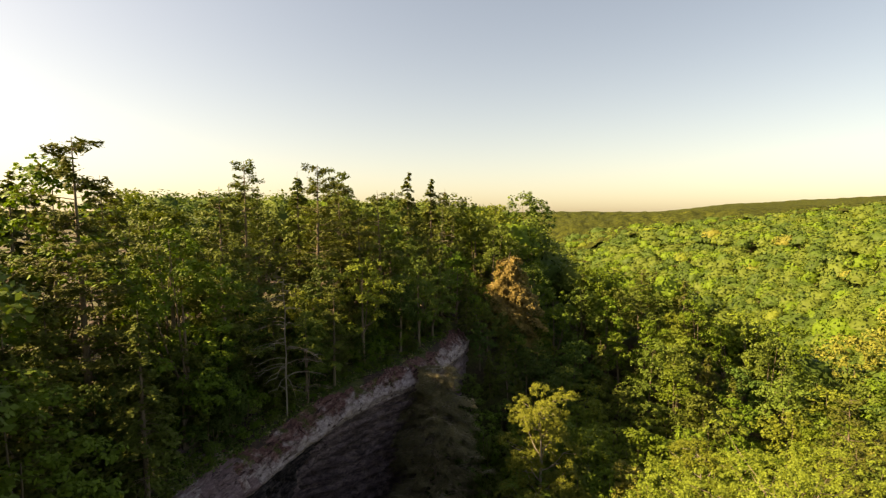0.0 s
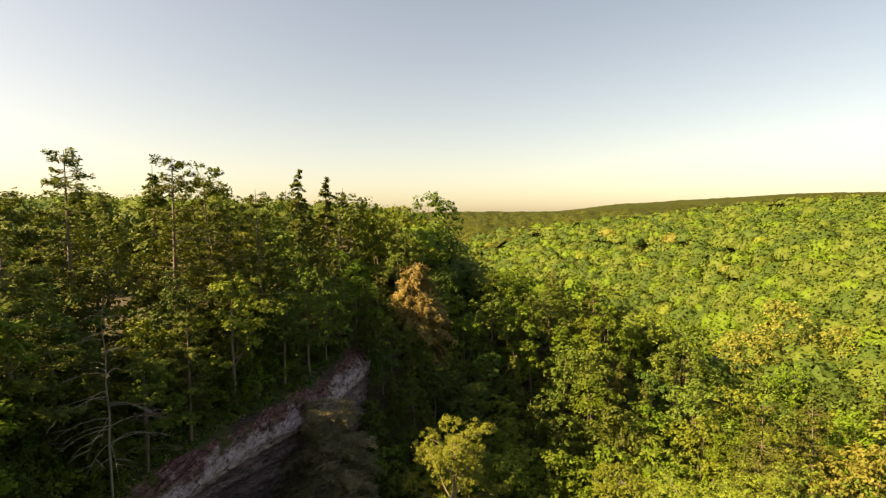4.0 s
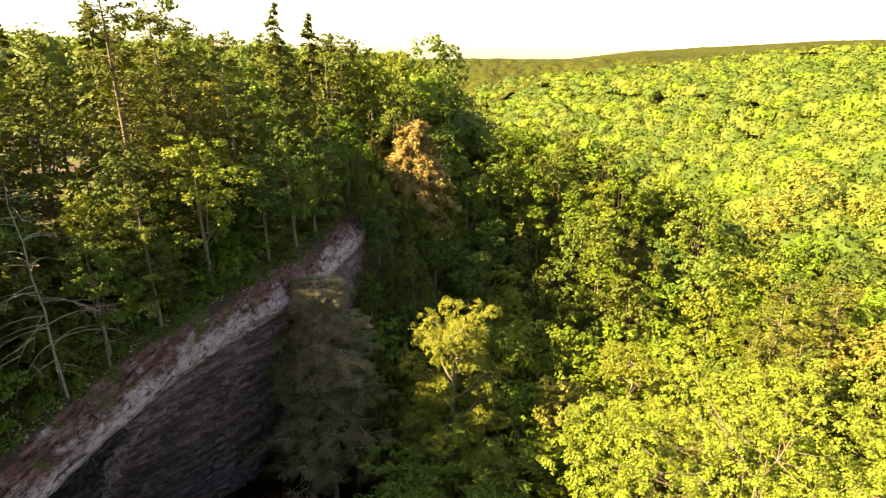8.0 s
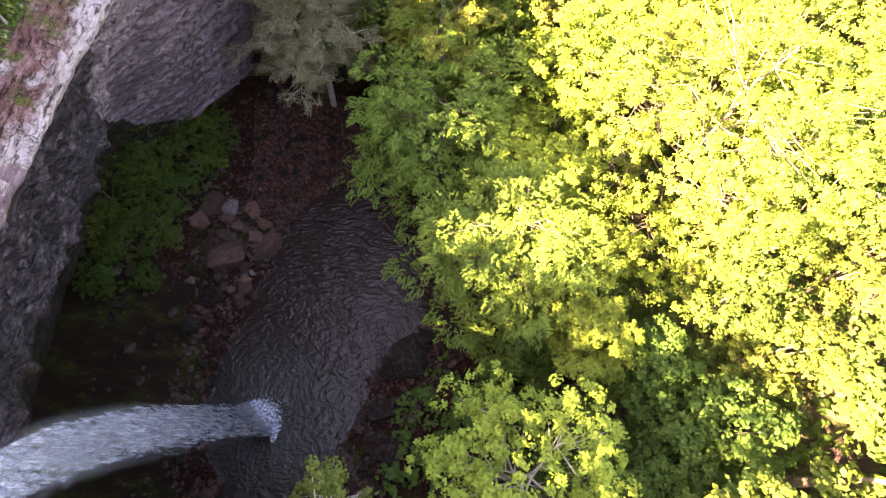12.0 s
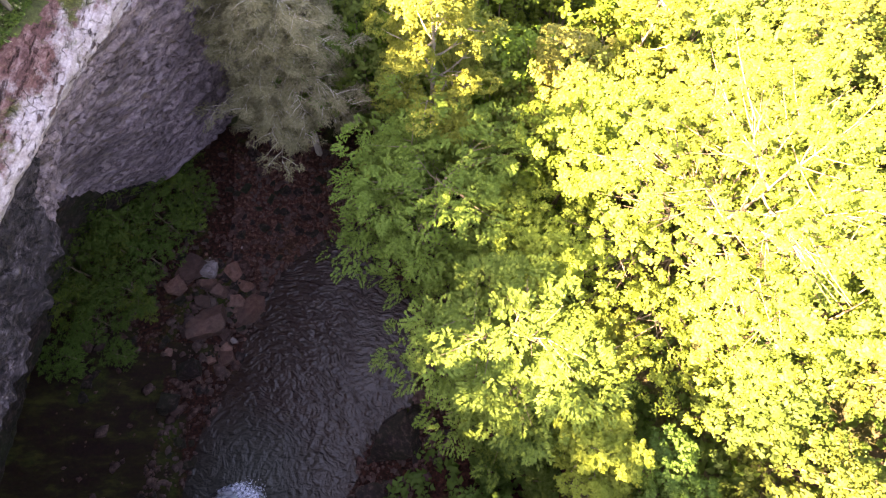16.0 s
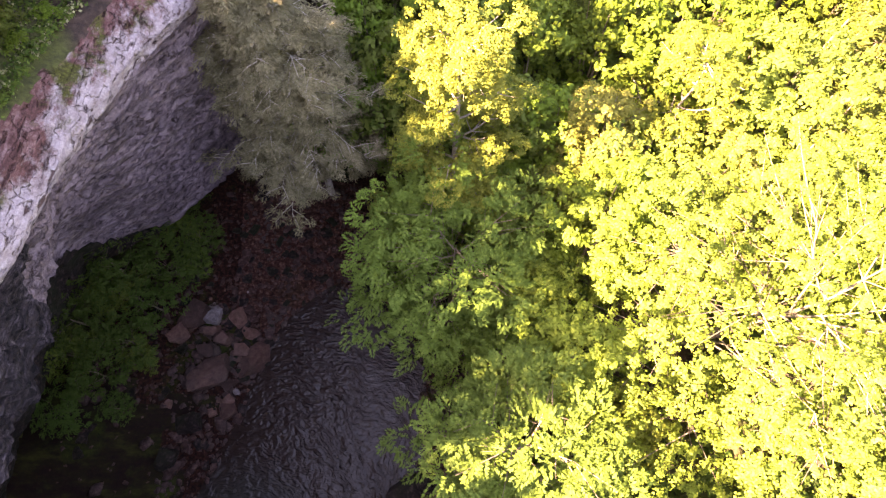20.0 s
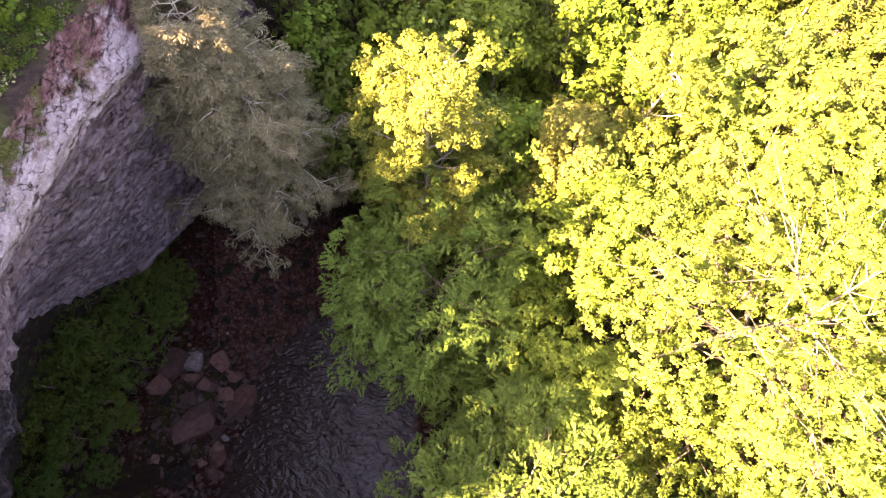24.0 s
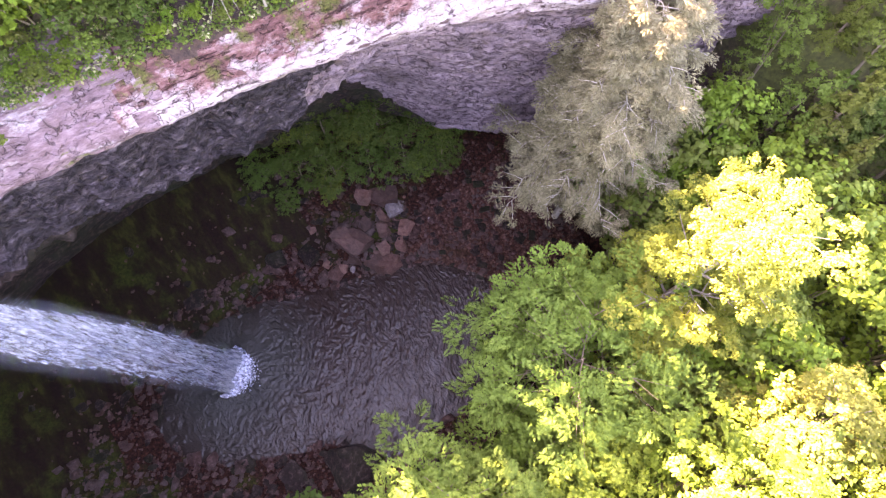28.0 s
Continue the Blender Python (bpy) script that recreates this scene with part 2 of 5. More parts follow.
def lip_material():
    """The weathered lip: pale at its edge, iron-red and earthy in the beds above."""
    m, nt, b = material("sandstone_lip")
    geo = nt.nodes.new("ShaderNodeNewGeometry")
    xyz = nt.nodes.new("ShaderNodeSeparateXYZ")
    link(nt, geo.outputs["Position"], xyz.inputs[0])
    patch, bed, fine = noise_tex(nt, 0.55, 8, 0.72, (1.3, 0.7, 1.0)), noise_tex(nt, 1.3, 9, 0.72, (1.8, 0.7, 2.0)), noise_tex(nt, 7.0, 6, 0.75)
    h = nt.nodes.new("ShaderNodeMath")
    h.operation = "MULTIPLY_ADD"
    h.inputs[1].default_value, h.inputs[2].default_value = 0.15, -4.86
    link(nt, xyz.outputs["Z"], h.inputs[0])
    a = nt.nodes.new("ShaderNodeMath")
    a.operation = "MULTIPLY_ADD"
    a.inputs[1].default_value = 1.0
    link(nt, patch, a.inputs[0])
    link(nt, h.outputs[0], a.inputs[2])
    pale = ramp(nt, bed, (0.28, (0.085, 0.055, 0.055)), (0.42, (0.235, 0.182, 0.182)), (0.68, (0.39, 0.33, 0.335)))
    red = ramp(nt, bed, (0.32, (0.030, 0.012, 0.010)), (0.5, (0.105, 0.045, 0.040)), (0.72, (0.25, 0.155, 0.15)))
    moss = ramp(nt, fine, (0.3, (0.02, 0.024, 0.004)), (0.7, (0.075, 0.085, 0.012)))
    red = mix(nt, ramp(nt, noise_tex(nt, 0.4, 6, 0.7), (0.52, (0, 0, 0)), (0.6, (0.9,) * 3)), red, moss)
    col = mix(nt, ramp(nt, a.outputs[0], (0.585, (0, 0, 0)), (0.71, (1, 1, 1))), pale, red)
    col = mix(nt, 0.5, col, mix(nt, 1.0, col, ramp(nt, fine, (0.3, (0.3,) * 3), (0.65, (1.4,) * 3)), "MULTIPLY"))
    joint = ramp(nt, noise_tex(nt, 1.0, 6, 0.65, (3.0, 0.4, 3.0)), (0.36, (0, 0, 0)), (0.42, (1, 1, 1)))
    col = mix(nt, joint, mix(nt, 1.0, col, (0.30, 0.22, 0.21), "MULTIPLY"), col)
    c = cracks(nt, 0.9, 0.03, (1.6, 0.5, 2.2))
    col = mix(nt, c, mix(nt, 1.0, col, (0.5, 0.42, 0.41), "MULTIPLY"), col)
    link(nt, col, b.inputs["Base Color"])
    b.inputs["Roughness"].default_value = 0.9
    b.inputs["Specular IOR Level"].default_value = 0.25
    bump(nt, b, mix(nt, 0.5, mix(nt, 0.5, bed, joint), c), 1.0, 0.4)
    return m


STONE_LIP = lip_material()


def shelf_material():
    """Bare flat beds beside the stream: mauve rock, worn white in patches, with moss along the seeps."""
    m, nt, b = material("sandstone_shelf")
    patch, bed, fine = noise_tex(nt, 0.4, 7, 0.7, (1.8, 0.6, 1)), noise_tex(nt, 1.5, 9, 0.72, (2.4, 0.7, 2)), noise_tex(nt, 7.0, 6, 0.75)
    col = ramp(nt, bed, (0.3, (0.045, 0.022, 0.024)), (0.5, (0.130, 0.078, 0.084)), (0.72, (0.24, 0.175, 0.185)))
    col = mix(nt, ramp(nt, patch, (0.55, (0, 0, 0)), (0.62, (0.8,) * 3)), col, ramp(nt, fine, (0.3, (0.16, 0.13, 0.135)), (0.7, (0.42, 0.38, 0.385))))
    moss = ramp(nt, fine, (0.3, (0.03, 0.036, 0.005)), (0.7, (0.12, 0.13, 0.015)))
    col = mix(nt, ramp(nt, noise_tex(nt, 0.5, 6, 0.68, (2.6, 0.5, 1)), (0.57, (0, 0, 0)), (0.62, (0.9,) * 3)), col, moss)
    c = cracks(nt, 0.8, 0.03, (1.6, 0.5, 2.2))
    col = mix(nt, c, mix(nt, 1.0, col, (0.5, 0.42, 0.42), "MULTIPLY"), col)
    link(nt, col, b.inputs["Base Color"])
    b.inputs["Roughness"].default_value = 0.85
    bump(nt, b, mix(nt, 0.5, bed, c), 1.0, 0.3)
    return m


STONE_SHELF = shelf_material()


def ground_material():
    m, nt, b = material("forest_floor")
    big, fine = noise_tex(nt, 0.12, 5), noise_tex(nt, 2.5, 9, 0.7)
    soil = ramp(nt, fine, (0.3, (0.010, 0.006, 0.004)), (0.5, (0.034, 0.018, 0.012)), (0.75, (0.085, 0.05, 0.035)))
    moss = ramp(nt, fine, (0.3, (0.014, 0.018, 0.003)), (0.7, (0.075, 0.080, 0.014)))
    link(nt, mix(nt, ramp(nt, big, (0.42, (0, 0, 0)), (0.55, (1, 1, 1))), soil, moss), b.inputs["Base Color"])
    b.inputs["Roughness"].default_value = 0.95
    bump(nt, b, fine, 0.8, 0.15)
    return m


GROUND = ground_material()


def gorge_floor_material(name, rust=0.0, moss_shade=0.0):
    """Wet soil between stones; rust: rusty leaf litter over it; under the overhang moss, with the shade there put into
    the colour.
    """
    m, nt, b = material(name)
    big, fine = noise_tex(nt, 0.2, 5), noise_tex(nt, 3.5, 9, 0.75)
    col = ramp(nt, fine, (0.38, (0.005, 0.0016, 0.001)), (0.55, (0.032, 0.010, 0.006)), (0.72, (0.10, 0.038, 0.024)))
    litter = ramp(nt, noise_tex(nt, 2.4, 10, 0.8), (0.38, (0.010, 0.003, 0.002)), (0.52, (0.058, 0.022, 0.015)), (0.66, (0.20, 0.115, 0.09)))
    # moss green, with the overhang's shade as a near-black tone
    dark_moss = ramp(nt, noise_tex(nt, 0.5, 6, 0.65, (0.6, 1.6, 1)), (0.40, (0.010, 0.004, 0.003)), (0.54, (0.014, 0.011, 0.003)), (0.66, (0.032, 0.036, 0.006)))
    col = mix(nt, moss_shade, mix(nt, rust, col, litter), dark_moss)
    moss = ramp(nt, fine, (0.35, (0.008, 0.011, 0.002)), (0.7, (0.042, 0.052, 0.007)))
    link(nt, mix(nt, ramp(nt, big, (0.54, (0, 0, 0)), (0.64, (1 - rust,) * 3)), col, moss), b.inputs["Base Color"])
    b.inputs["Roughness"].default_value = 0.85
    b.inputs["Specular IOR Level"].default_value = 0.15
    bump(nt, b, fine, 1.0 - 0.6 * moss_shade, 0.25)
    return m


FLOOR_WET = gorge_floor_material("wet_gorge_floor")
FLOOR_RUST = gorge_floor_material("rusty_leaf_litter", 0.85)
FLOOR_MOSS_SHADED = gorge_floor_material("mossy_shaded_floor", 0.0, 0.85)


def water_material():
    """Dark peaty water: ripples run out in rings from the foot of the fall, and the water there is milky with air."""
    m, nt, b = material("pool_water")
    b.inputs["Roughness"].default_value = 0.05
    b.inputs["IOR"].default_value = 1.33
    geo = nt.nodes.new("ShaderNodeNewGeometry")
    warp = nt.nodes.new("ShaderNodeTexNoise")
    warp.inputs["Scale"].default_value, warp.inputs["Detail"].default_value = 0.22, 3
    bend = nt.nodes.new("ShaderNodeVectorMath")
    bend.operation = "MULTIPLY_ADD"
    bend.inputs[1].default_value = (5.0, 5.0, 0)
    away = nt.nodes.new("ShaderNodeVectorMath")
    away.operation = "SUBTRACT"
    away.inputs[1].default_value = (2.8, 13.6, 0)
    link(nt, geo.outputs["Position"], warp.inputs["Vector"])
    link(nt, warp.outputs["Color"], bend.inputs[0])
    link(nt, geo.outputs["Position"], bend.inputs[2])
    link(nt, bend.outputs[0], away.inputs[0])
    dist = nt.nodes.new("ShaderNodeVectorMath")
    dist.operation = "LENGTH"
    link(nt, away.outputs[0], dist.inputs[0])
    xyz = nt.nodes.new("ShaderNodeSeparateXYZ")
    link(nt, away.outputs[0], xyz.inputs[0])
    turn = nt.nodes.new("ShaderNodeMath")
    turn.operation = "ARCTAN2"
    link(nt, xyz.outputs["Y"], turn.inputs[0])
    link(nt, xyz.outputs["X"], turn.inputs[1])
    ring = nt.nodes.new("ShaderNodeCombineXYZ")
    link(nt, dist.outputs["Value"], ring.inputs[0])
    link(nt, turn.outputs[0], ring.inputs[1])
    mp = nt.nodes.new("ShaderNodeMapping")
    mp.inputs["Scale"].default_value = (1.2, 5.8, 1)
    link(nt, ring.outputs[0], mp.inputs[0])
    waves = nt.nodes.new("ShaderNodeTexNoise")
    waves.inputs["Scale"].default_value, waves.inputs["Detail"].default_value, waves.inputs["Roughness"].default_value = 1.3, 3, 0.55
    link(nt, mp.outputs[0], waves.inputs["Vector"])
    chop = noise_tex(nt, 1.9, 3, 0.5, (0.9, 1.3, 1))
    near = nt.nodes.new("ShaderNodeMapRange")
    near.inputs["From Min"].default_value, near.inputs["From Max"].default_value = 2.5, 11.0
    near.inputs["To Min"].default_value, near.inputs["To Max"].default_value = 1.0, 0.0
    link(nt, dist.outputs["Value"], near.inputs["Value"])
    link(nt, mix(nt, near.outputs[0], (0.023, 0.013, 0.010), (0.030, 0.030, 0.026)), b.inputs["Base Color"])
    bump(nt, b, mix(nt, 0.3, waves.outputs["Fac"], chop), 1.0, 0.42)
    return m


WATER = water_material()


def foam_material(name, opacity, white=1.0):
    """Broken white water; a sheet thins out where its own "thin" value says so."""
    m, nt, b = material(name)
    f = noise_tex(nt, 2.8, 8, 0.72, (1.5, 1.5, 0.16))
    tone = ramp(nt, noise_tex(nt, 2.4, 7, 0.75, (1.4, 1.4, 0.1)), (0.40, (0.15 * white, 0.17 * white, 0.23 * white)), (0.56, (0.50 * white, 0.51 * white, 0.55 * white)))
    link(nt, tone, b.inputs["Base Color"])
    b.inputs["Roughness"].default_value = 0.5
    tr = nt.nodes.new("ShaderNodeBsdfTranslucent")
    link(nt, tone, tr.inputs["Color"])
    both = nt.nodes.new("ShaderNodeMixShader")
    both.inputs[0].default_value = 0.4
    link(nt, b.outputs[0], both.inputs[1])
    link(nt, tr.outputs[0], both.inputs[2])
    clear = nt.nodes.new("ShaderNodeBsdfTransparent")
    thin = nt.nodes.new("ShaderNodeAttribute")
    thin.attribute_name = "thin"
    cut = nt.nodes.new("ShaderNodeMath")
    cut.operation = "SUBTRACT"
    link(nt, f, cut.inputs[0])
    link(nt, thin.outputs["Fac"], cut.inputs[1])
    ms = nt.nodes.new("ShaderNodeMixShader")
    link(nt, ramp(nt, cut.outputs[0], (0.38, (opacity * 0.03,) * 3), (0.56, (opacity,) * 3)), ms.inputs[0])
    link(nt, clear.outputs[0], ms.inputs[1])
    link(nt, both.outputs[0], ms.inputs[2])
    link(nt, ms.outputs[0], nt.nodes["Material Output"].inputs["Surface"])
    return m


FOAM = foam_material("falling_water", 0.9)
SPRAY = foam_material("white_spray", 1.0, 1.9)


# ---- building ----
def mesh_from(name, verts, faces, mats, slots=None, smooth=False):
    """A mesh out of numpy arrays; every face has the same number of corners."""
    me = bpy.data.meshes.new(name)
    verts, faces = np.asarray(verts, np.float32), np.asarray(faces, np.int32)
    k = faces.shape[1]
    me.vertices.add(len(verts))
    me.vertices.foreach_set("co", verts.ravel())
    me.loops.add(faces.size)
    me.loops.foreach_set("vertex_index", faces.ravel())
    me.polygons.add(len(faces))
    me.polygons.foreach_set("loop_start", np.arange(len(faces), dtype=np.int32) * k)
    for mt in mats if isinstance(mats, (list, tuple)) else [mats]:
        me.materials.append(mt)
    if slots is not None:
        me.polygons.foreach_set("material_index", np.asarray(slots, np.int32))
    if smooth:
        me.polygons.foreach_set("use_smooth", np.ones(len(faces), bool))
    me.update()
    me.validate()
    return me


def part(name, me, parent, label="", m=None):
    ob = new(name, me)
    ob.parent = parent
    if m is not None:
        ob.matrix_basis = m
    return tagged(ob, label=label) if label else ob


def fbm(p, octaves=4, seed=0.0):
    """Cheap smooth noise in about -1..1 for arrays of points."""
    out, a, q = np.zeros(len(p)), 1.0, np.asarray(p, float)
    rs = np.random.RandomState(int(seed * 17) + 5)
    for _ in range(octaves):
        for _ in range(3):
            w, ph = rs.normal(0, 1.0, q.shape[1]), rs.uniform(0, 6.28)
            out += a * np.sin(q @ w + ph) / 3
        a, q = a * 0.5, q * 2.03
    return out


def tubes(lines, sides=6):
    """Tapered tubes along polylines: each a list of (x, y, z, radius)."""
    V, F, n0 = [], [], 0
    for line in lines:
        line = np.asarray(line, float)
        d = np.gradient(line[:, :3], axis=0)
        d /= np.linalg.norm(d, axis=1)[:, None] + 1e-9
        a = np.cross(d, np.where(np.abs(d[:, 2:3]) > 0.9, [[1.0, 0, 0]], [[0, 0, 1.0]]))
        a /= np.linalg.norm(a, axis=1)[:, None] + 1e-9
        b = np.cross(d, a)
        t = np.arange(sides) * 2 * math.pi / sides
        ring = line[:, None, :3] + line[:, None, 3:4] * (np.cos(t)[None, :, None] * a[:, None] + np.sin(t)[None, :, None] * b[:, None])
        k = len(line)
        V.append(ring.reshape(-1, 3))
        i, j = np.meshgrid(np.arange(k - 1), np.arange(sides), indexing="ij")
        q = np.stack([i * sides + j, i * sides + (j + 1) % sides, (i + 1) * sides + (j + 1) % sides, (i + 1) * sides + j], -1).reshape(-1, 4)
        F.append(q + n0)
        n0 += k * sides
    return np.concatenate(V), np.concatenate(F)


def blades(rs, c, normal, size, width=0.55, flat=0.5):
    """One folded leaf of two triangles at each point c, facing roughly along normal."""
    n = len(c)
    nn = normal + rs.normal(0, flat, (n, 3))
    nn /= np.linalg.norm(nn, axis=1)[:, None] + 1e-9
    t = rs.normal(0, 1, (n, 3))
    t -= nn * (t * nn).sum(1)[:, None]
    t /= np.linalg.norm(t, axis=1)[:, None] + 1e-9
    s = np.cross(nn, t)
    L = (size * rs.uniform(0.65, 1.35, n))[:, None]
    W = L * width
    v = np.stack([c - t * L * 0.5, c + s * W * 0.5 - nn * L * 0.12, c + t * L * 0.5 - nn * L * 0.15, c - s * W * 0.5 - nn * L * 0.12], 1).reshape(-1, 3)
    i = np.arange(n)[:, None] * 4
    f = np.concatenate([i + [0, 1, 2], i + [0, 2, 3]], 1).reshape(-1, 3)
    return v, f


def sprays(rs, c, normal, size, width=0.5, flat=0.35):
    """One pointed spray of needles at each point c, lying roughly across normal."""
    n = len(c)
    nn = normal + rs.normal(0, flat, (n, 3))
    nn /= np.linalg.norm(nn, axis=1)[:, None] + 1e-9
    t = rs.normal(0, 1, (n, 3))
    t -= nn * (t * nn).sum(1)[:, None]
    t /= np.linalg.norm(t, axis=1)[:, None] + 1e-9
    s = np.cross(nn, t)
    L = (size * rs.uniform(0.65, 1.35, n))[:, None]
    v = np.stack([c - t * L * 0.5 - s * L * width * 0.5, c - t * L * 0.4 + s * L * width * 0.5, c + t * L * 0.5], 1).reshape(-1, 3)
    return v, np.arange(3 * n).reshape(-1, 3)


def crown_points(rs, count, lobes, shell=0.35):
    """Points over a heap of lobes (x, y, z, rx, rz), with outward directions, none inside another lobe."""
    lobes = np.asarray(lobes)
    area = lobes[:, 3] ** 2
    pick = rs.choice(len(lobes), int(count * 1.5), p=area / area.sum())
    d = rs.normal(0, 1, (len(pick), 3))
    d[:, 2] = np.where(d[:, 2] < -0.2, -d[:, 2] * 0.7, d[:, 2])
    d /= np.linalg.norm(d, axis=1)[:, None]
    r = 1 - shell * rs.uniform(0, 1, len(pick)) ** 1.6
    r *= 1 + 0.16 * fbm(d * 3.1 + lobes[pick, :3] * 1.7, 3)
    L = lobes[pick]
    p = L[:, :3] + d * r[:, None] * L[:, [3, 3, 4]]
    inside = np.zeros(len(p), bool)
    for x, y, z, a, b in lobes:
        q = (p - (x, y, z)) / (a, a, b)
        inside |= (q * q).sum(1) < 0.42
    keep = np.where(~inside)[0][:count]
    return p[keep], d[keep]


def empty(name, x, y, z, turn=0.0, scale=1.0):
    ob = new(name)
    ob.matrix_basis = pose(x, y, z, 0, 0, turn) @ Matrix.Diagonal((scale, scale, scale, 1))
    ob.empty_display_size = 0.2
    return ob


def tufts(rs, c, n, per, radius, size, width=0.6):
    """A spray of leaves round each point c: a ragged cushion that faces along n and the sky."""
    k = len(c)
    u = rs.normal(0, 1, (k, per, 3)) + (n * 0.7 + np.array([0, 0, 0.55]))[:, None, :]
    u /= np.linalg.norm(u, axis=2)[..., None]
    r = radius * rs.uniform(0.6, 1.35, (k, 1, 1)) * rs.uniform(0.35, 1.1, (k, per, 1))
    p = c[:, None, :] + u * r * np.array([1, 1, 0.7])
    up = u * 0.8 + np.array([0, 0, 0.6])
    return blades(rs, p.reshape(-1, 3), up.reshape(-1, 3), size, width, 0.32)


def broadleaf(name, rs, height, radius, crown_from, n_tufts, per, tuft, size, leaf, bark, lobes_n=16, limbs=5, dome=0.8, lean=0.03):
    """A deciduous tree at the origin: trunk, limbs that part from it, and a crown of leafy tufts heaped in uneven lobes."""
    root = new(name)
    root.empty_display_size = 0.2
    lean = rs.normal(0, lean * height, 2)
    base_r = 0.016 * height + 0.05
    fork = crown_from * height * 0.9
    z = np.linspace(-0.6, height * 0.72, 9)
    line = [(lean[0] * (q / height) ** 1.5 if q > 0 else 0, lean[1] * (q / height) ** 1.5 if q > 0 else 0, q,
             base_r * (1.25 if q < 0.3 else 1) * (1 - 1.28 * max(q, 0) / height)) for q in z]
    part("trunk", mesh_from("trunk", *tubes([line], 8), bark, smooth=True), root)
    ch, cz = height * (1 - crown_from), height * (crown_from + (1 - crown_from) * 0.45)
    lobes = [(lean[0], lean[1], cz + ch * 0.1, radius * 0.45, ch * 0.4)]
    for i in range(lobes_n):
        a = i * 2.4 + rs.uniform(-0.6, 0.6)
        u = 1 - 1.75 * (i + rs.uniform(0, 1)) / lobes_n
        rr = radius * math.sqrt(max(0.03, 1 - (u * dome) ** 2)) * rs.uniform(0.45, 0.85) * (1 if u < 0.85 else 0.4)
        w = radius * rs.uniform(0.18, 0.4)
        lobes.append((lean[0] + rr * math.cos(a), lean[1] + rr * math.sin(a), cz + u * ch * 0.46 + rs.normal(0, 0.03 * ch), w, w * rs.uniform(0.55, 0.9)))
    for i in range(limbs):
        tip = lobes[1 + i * (lobes_n // limbs)]
        q0 = fork + (i / limbs) * ch * 0.35
        start = np.array([lean[0] * (q0 / height) ** 1.5, lean[1] * (q0 / height) ** 1.5, q0])
        end = np.array(tip[:3])
        mid = start * 0.5 + end * 0.5 + np.array([0, 0, -0.06 * height])
        pts = [start * (1 - t) ** 2 + 2 * mid * t * (1 - t) + end * t * t for t in np.linspace(0, 1, 6)]
        part("limb", mesh_from("limb", *tubes([[(*p, base_r * 0.42 * (1 - 0.8 * k / 5)) for k, p in enumerate(pts)]], 5), bark, smooth=True), root)
    p, d = crown_points(rs, n_tufts, lobes, 0.5)
    part("crown", mesh_from("crown", *tufts(rs, p, d, per, tuft, size), leaf), root)
    return root


def pointed(c, t, nn, L, W):
    """A leaf of two triangles at each c, running along t, facing nn."""
    t = t / (np.linalg.norm(t, axis=1)[:, None] + 1e-9)
    s = np.cross(nn, t)
    s /= np.linalg.norm(s, axis=1)[:, None] + 1e-9
    up = np.cross(t, s)
    L, W = L[:, None], W[:, None]
    v = np.stack([c, c + t * L * 0.5 + s * W * 0.5 - up * L * 0.06, c + t * L - up * L * 0.12, c + t * L * 0.5 - s * W * 0.5 - up * L * 0.06], 1).reshape(-1, 3)
    i = np.arange(len(c))[:, None] * 4
    return v, np.concatenate([i + [0, 1, 2], i + [0, 2, 3]], 1).reshape(-1, 3)


def fronds(rs, c, n, per, length, size, droop=0.45, width=0.42, lift=0.25):
    """A drooping, feathered frond at each point c, reaching outwards along n, with its leaves in two ranks."""
    k = len(c)
    a = n * np.array([1, 1, 0.35]) + rs.normal(0, 0.35, (k, 3)) * np.array([1, 1, 0.4]) + np.array([0, 0, lift])
    a /= np.linalg.norm(a, axis=1)[:, None]
    side = np.cross(a, np.array([0, 0, 1.0]))
    side /= np.linalg.norm(side, axis=1)[:, None] + 1e-9
    L = length * rs.uniform(0.6, 1.35, (k, 1))
    u = np.linspace(0.08, 1.0, per)[None, :] + rs.uniform(-0.03, 0.03, (k, per))
    sign = np.where(np.arange(per) % 2 == 0, 1.0, -1.0)[None, :]
    off = sign * (1.08 - u) * 0.34 * L * rs.uniform(0.25, 1.0, (k, per))
    p = c[:, None] + a[:, None] * (u * L)[..., None] + side[:, None] * off[..., None]
    p[..., 2] -= droop * L * u * u
    t = a[:, None] * 0.8 + side[:, None] * (sign * rs.uniform(0.3, 0.9, (k, per)))[..., None] + np.array([0, 0, -droop * 0.8]) * u[..., None] + rs.normal(0, 0.15, (k, per, 3))
    nn = np.array([0, 0, 1.0]) + 0.5 * n[:, None] + rs.normal(0, 0.28, (k, per, 3))
    ln = size * rs.uniform(0.7, 1.3, k * per)
    return pointed(p.reshape(-1, 3), t.reshape(-1, 3), nn.reshape(-1, 3), ln, ln * width)


def curve_between(start, end, sag, steps=6):
    mid = (start + end) * 0.5 + np.array([0, 0, sag])
    return [start * (1 - q) ** 2 + 2 * mid * q * (1 - q) + end * q * q for q in np.linspace(0, 1, steps)]


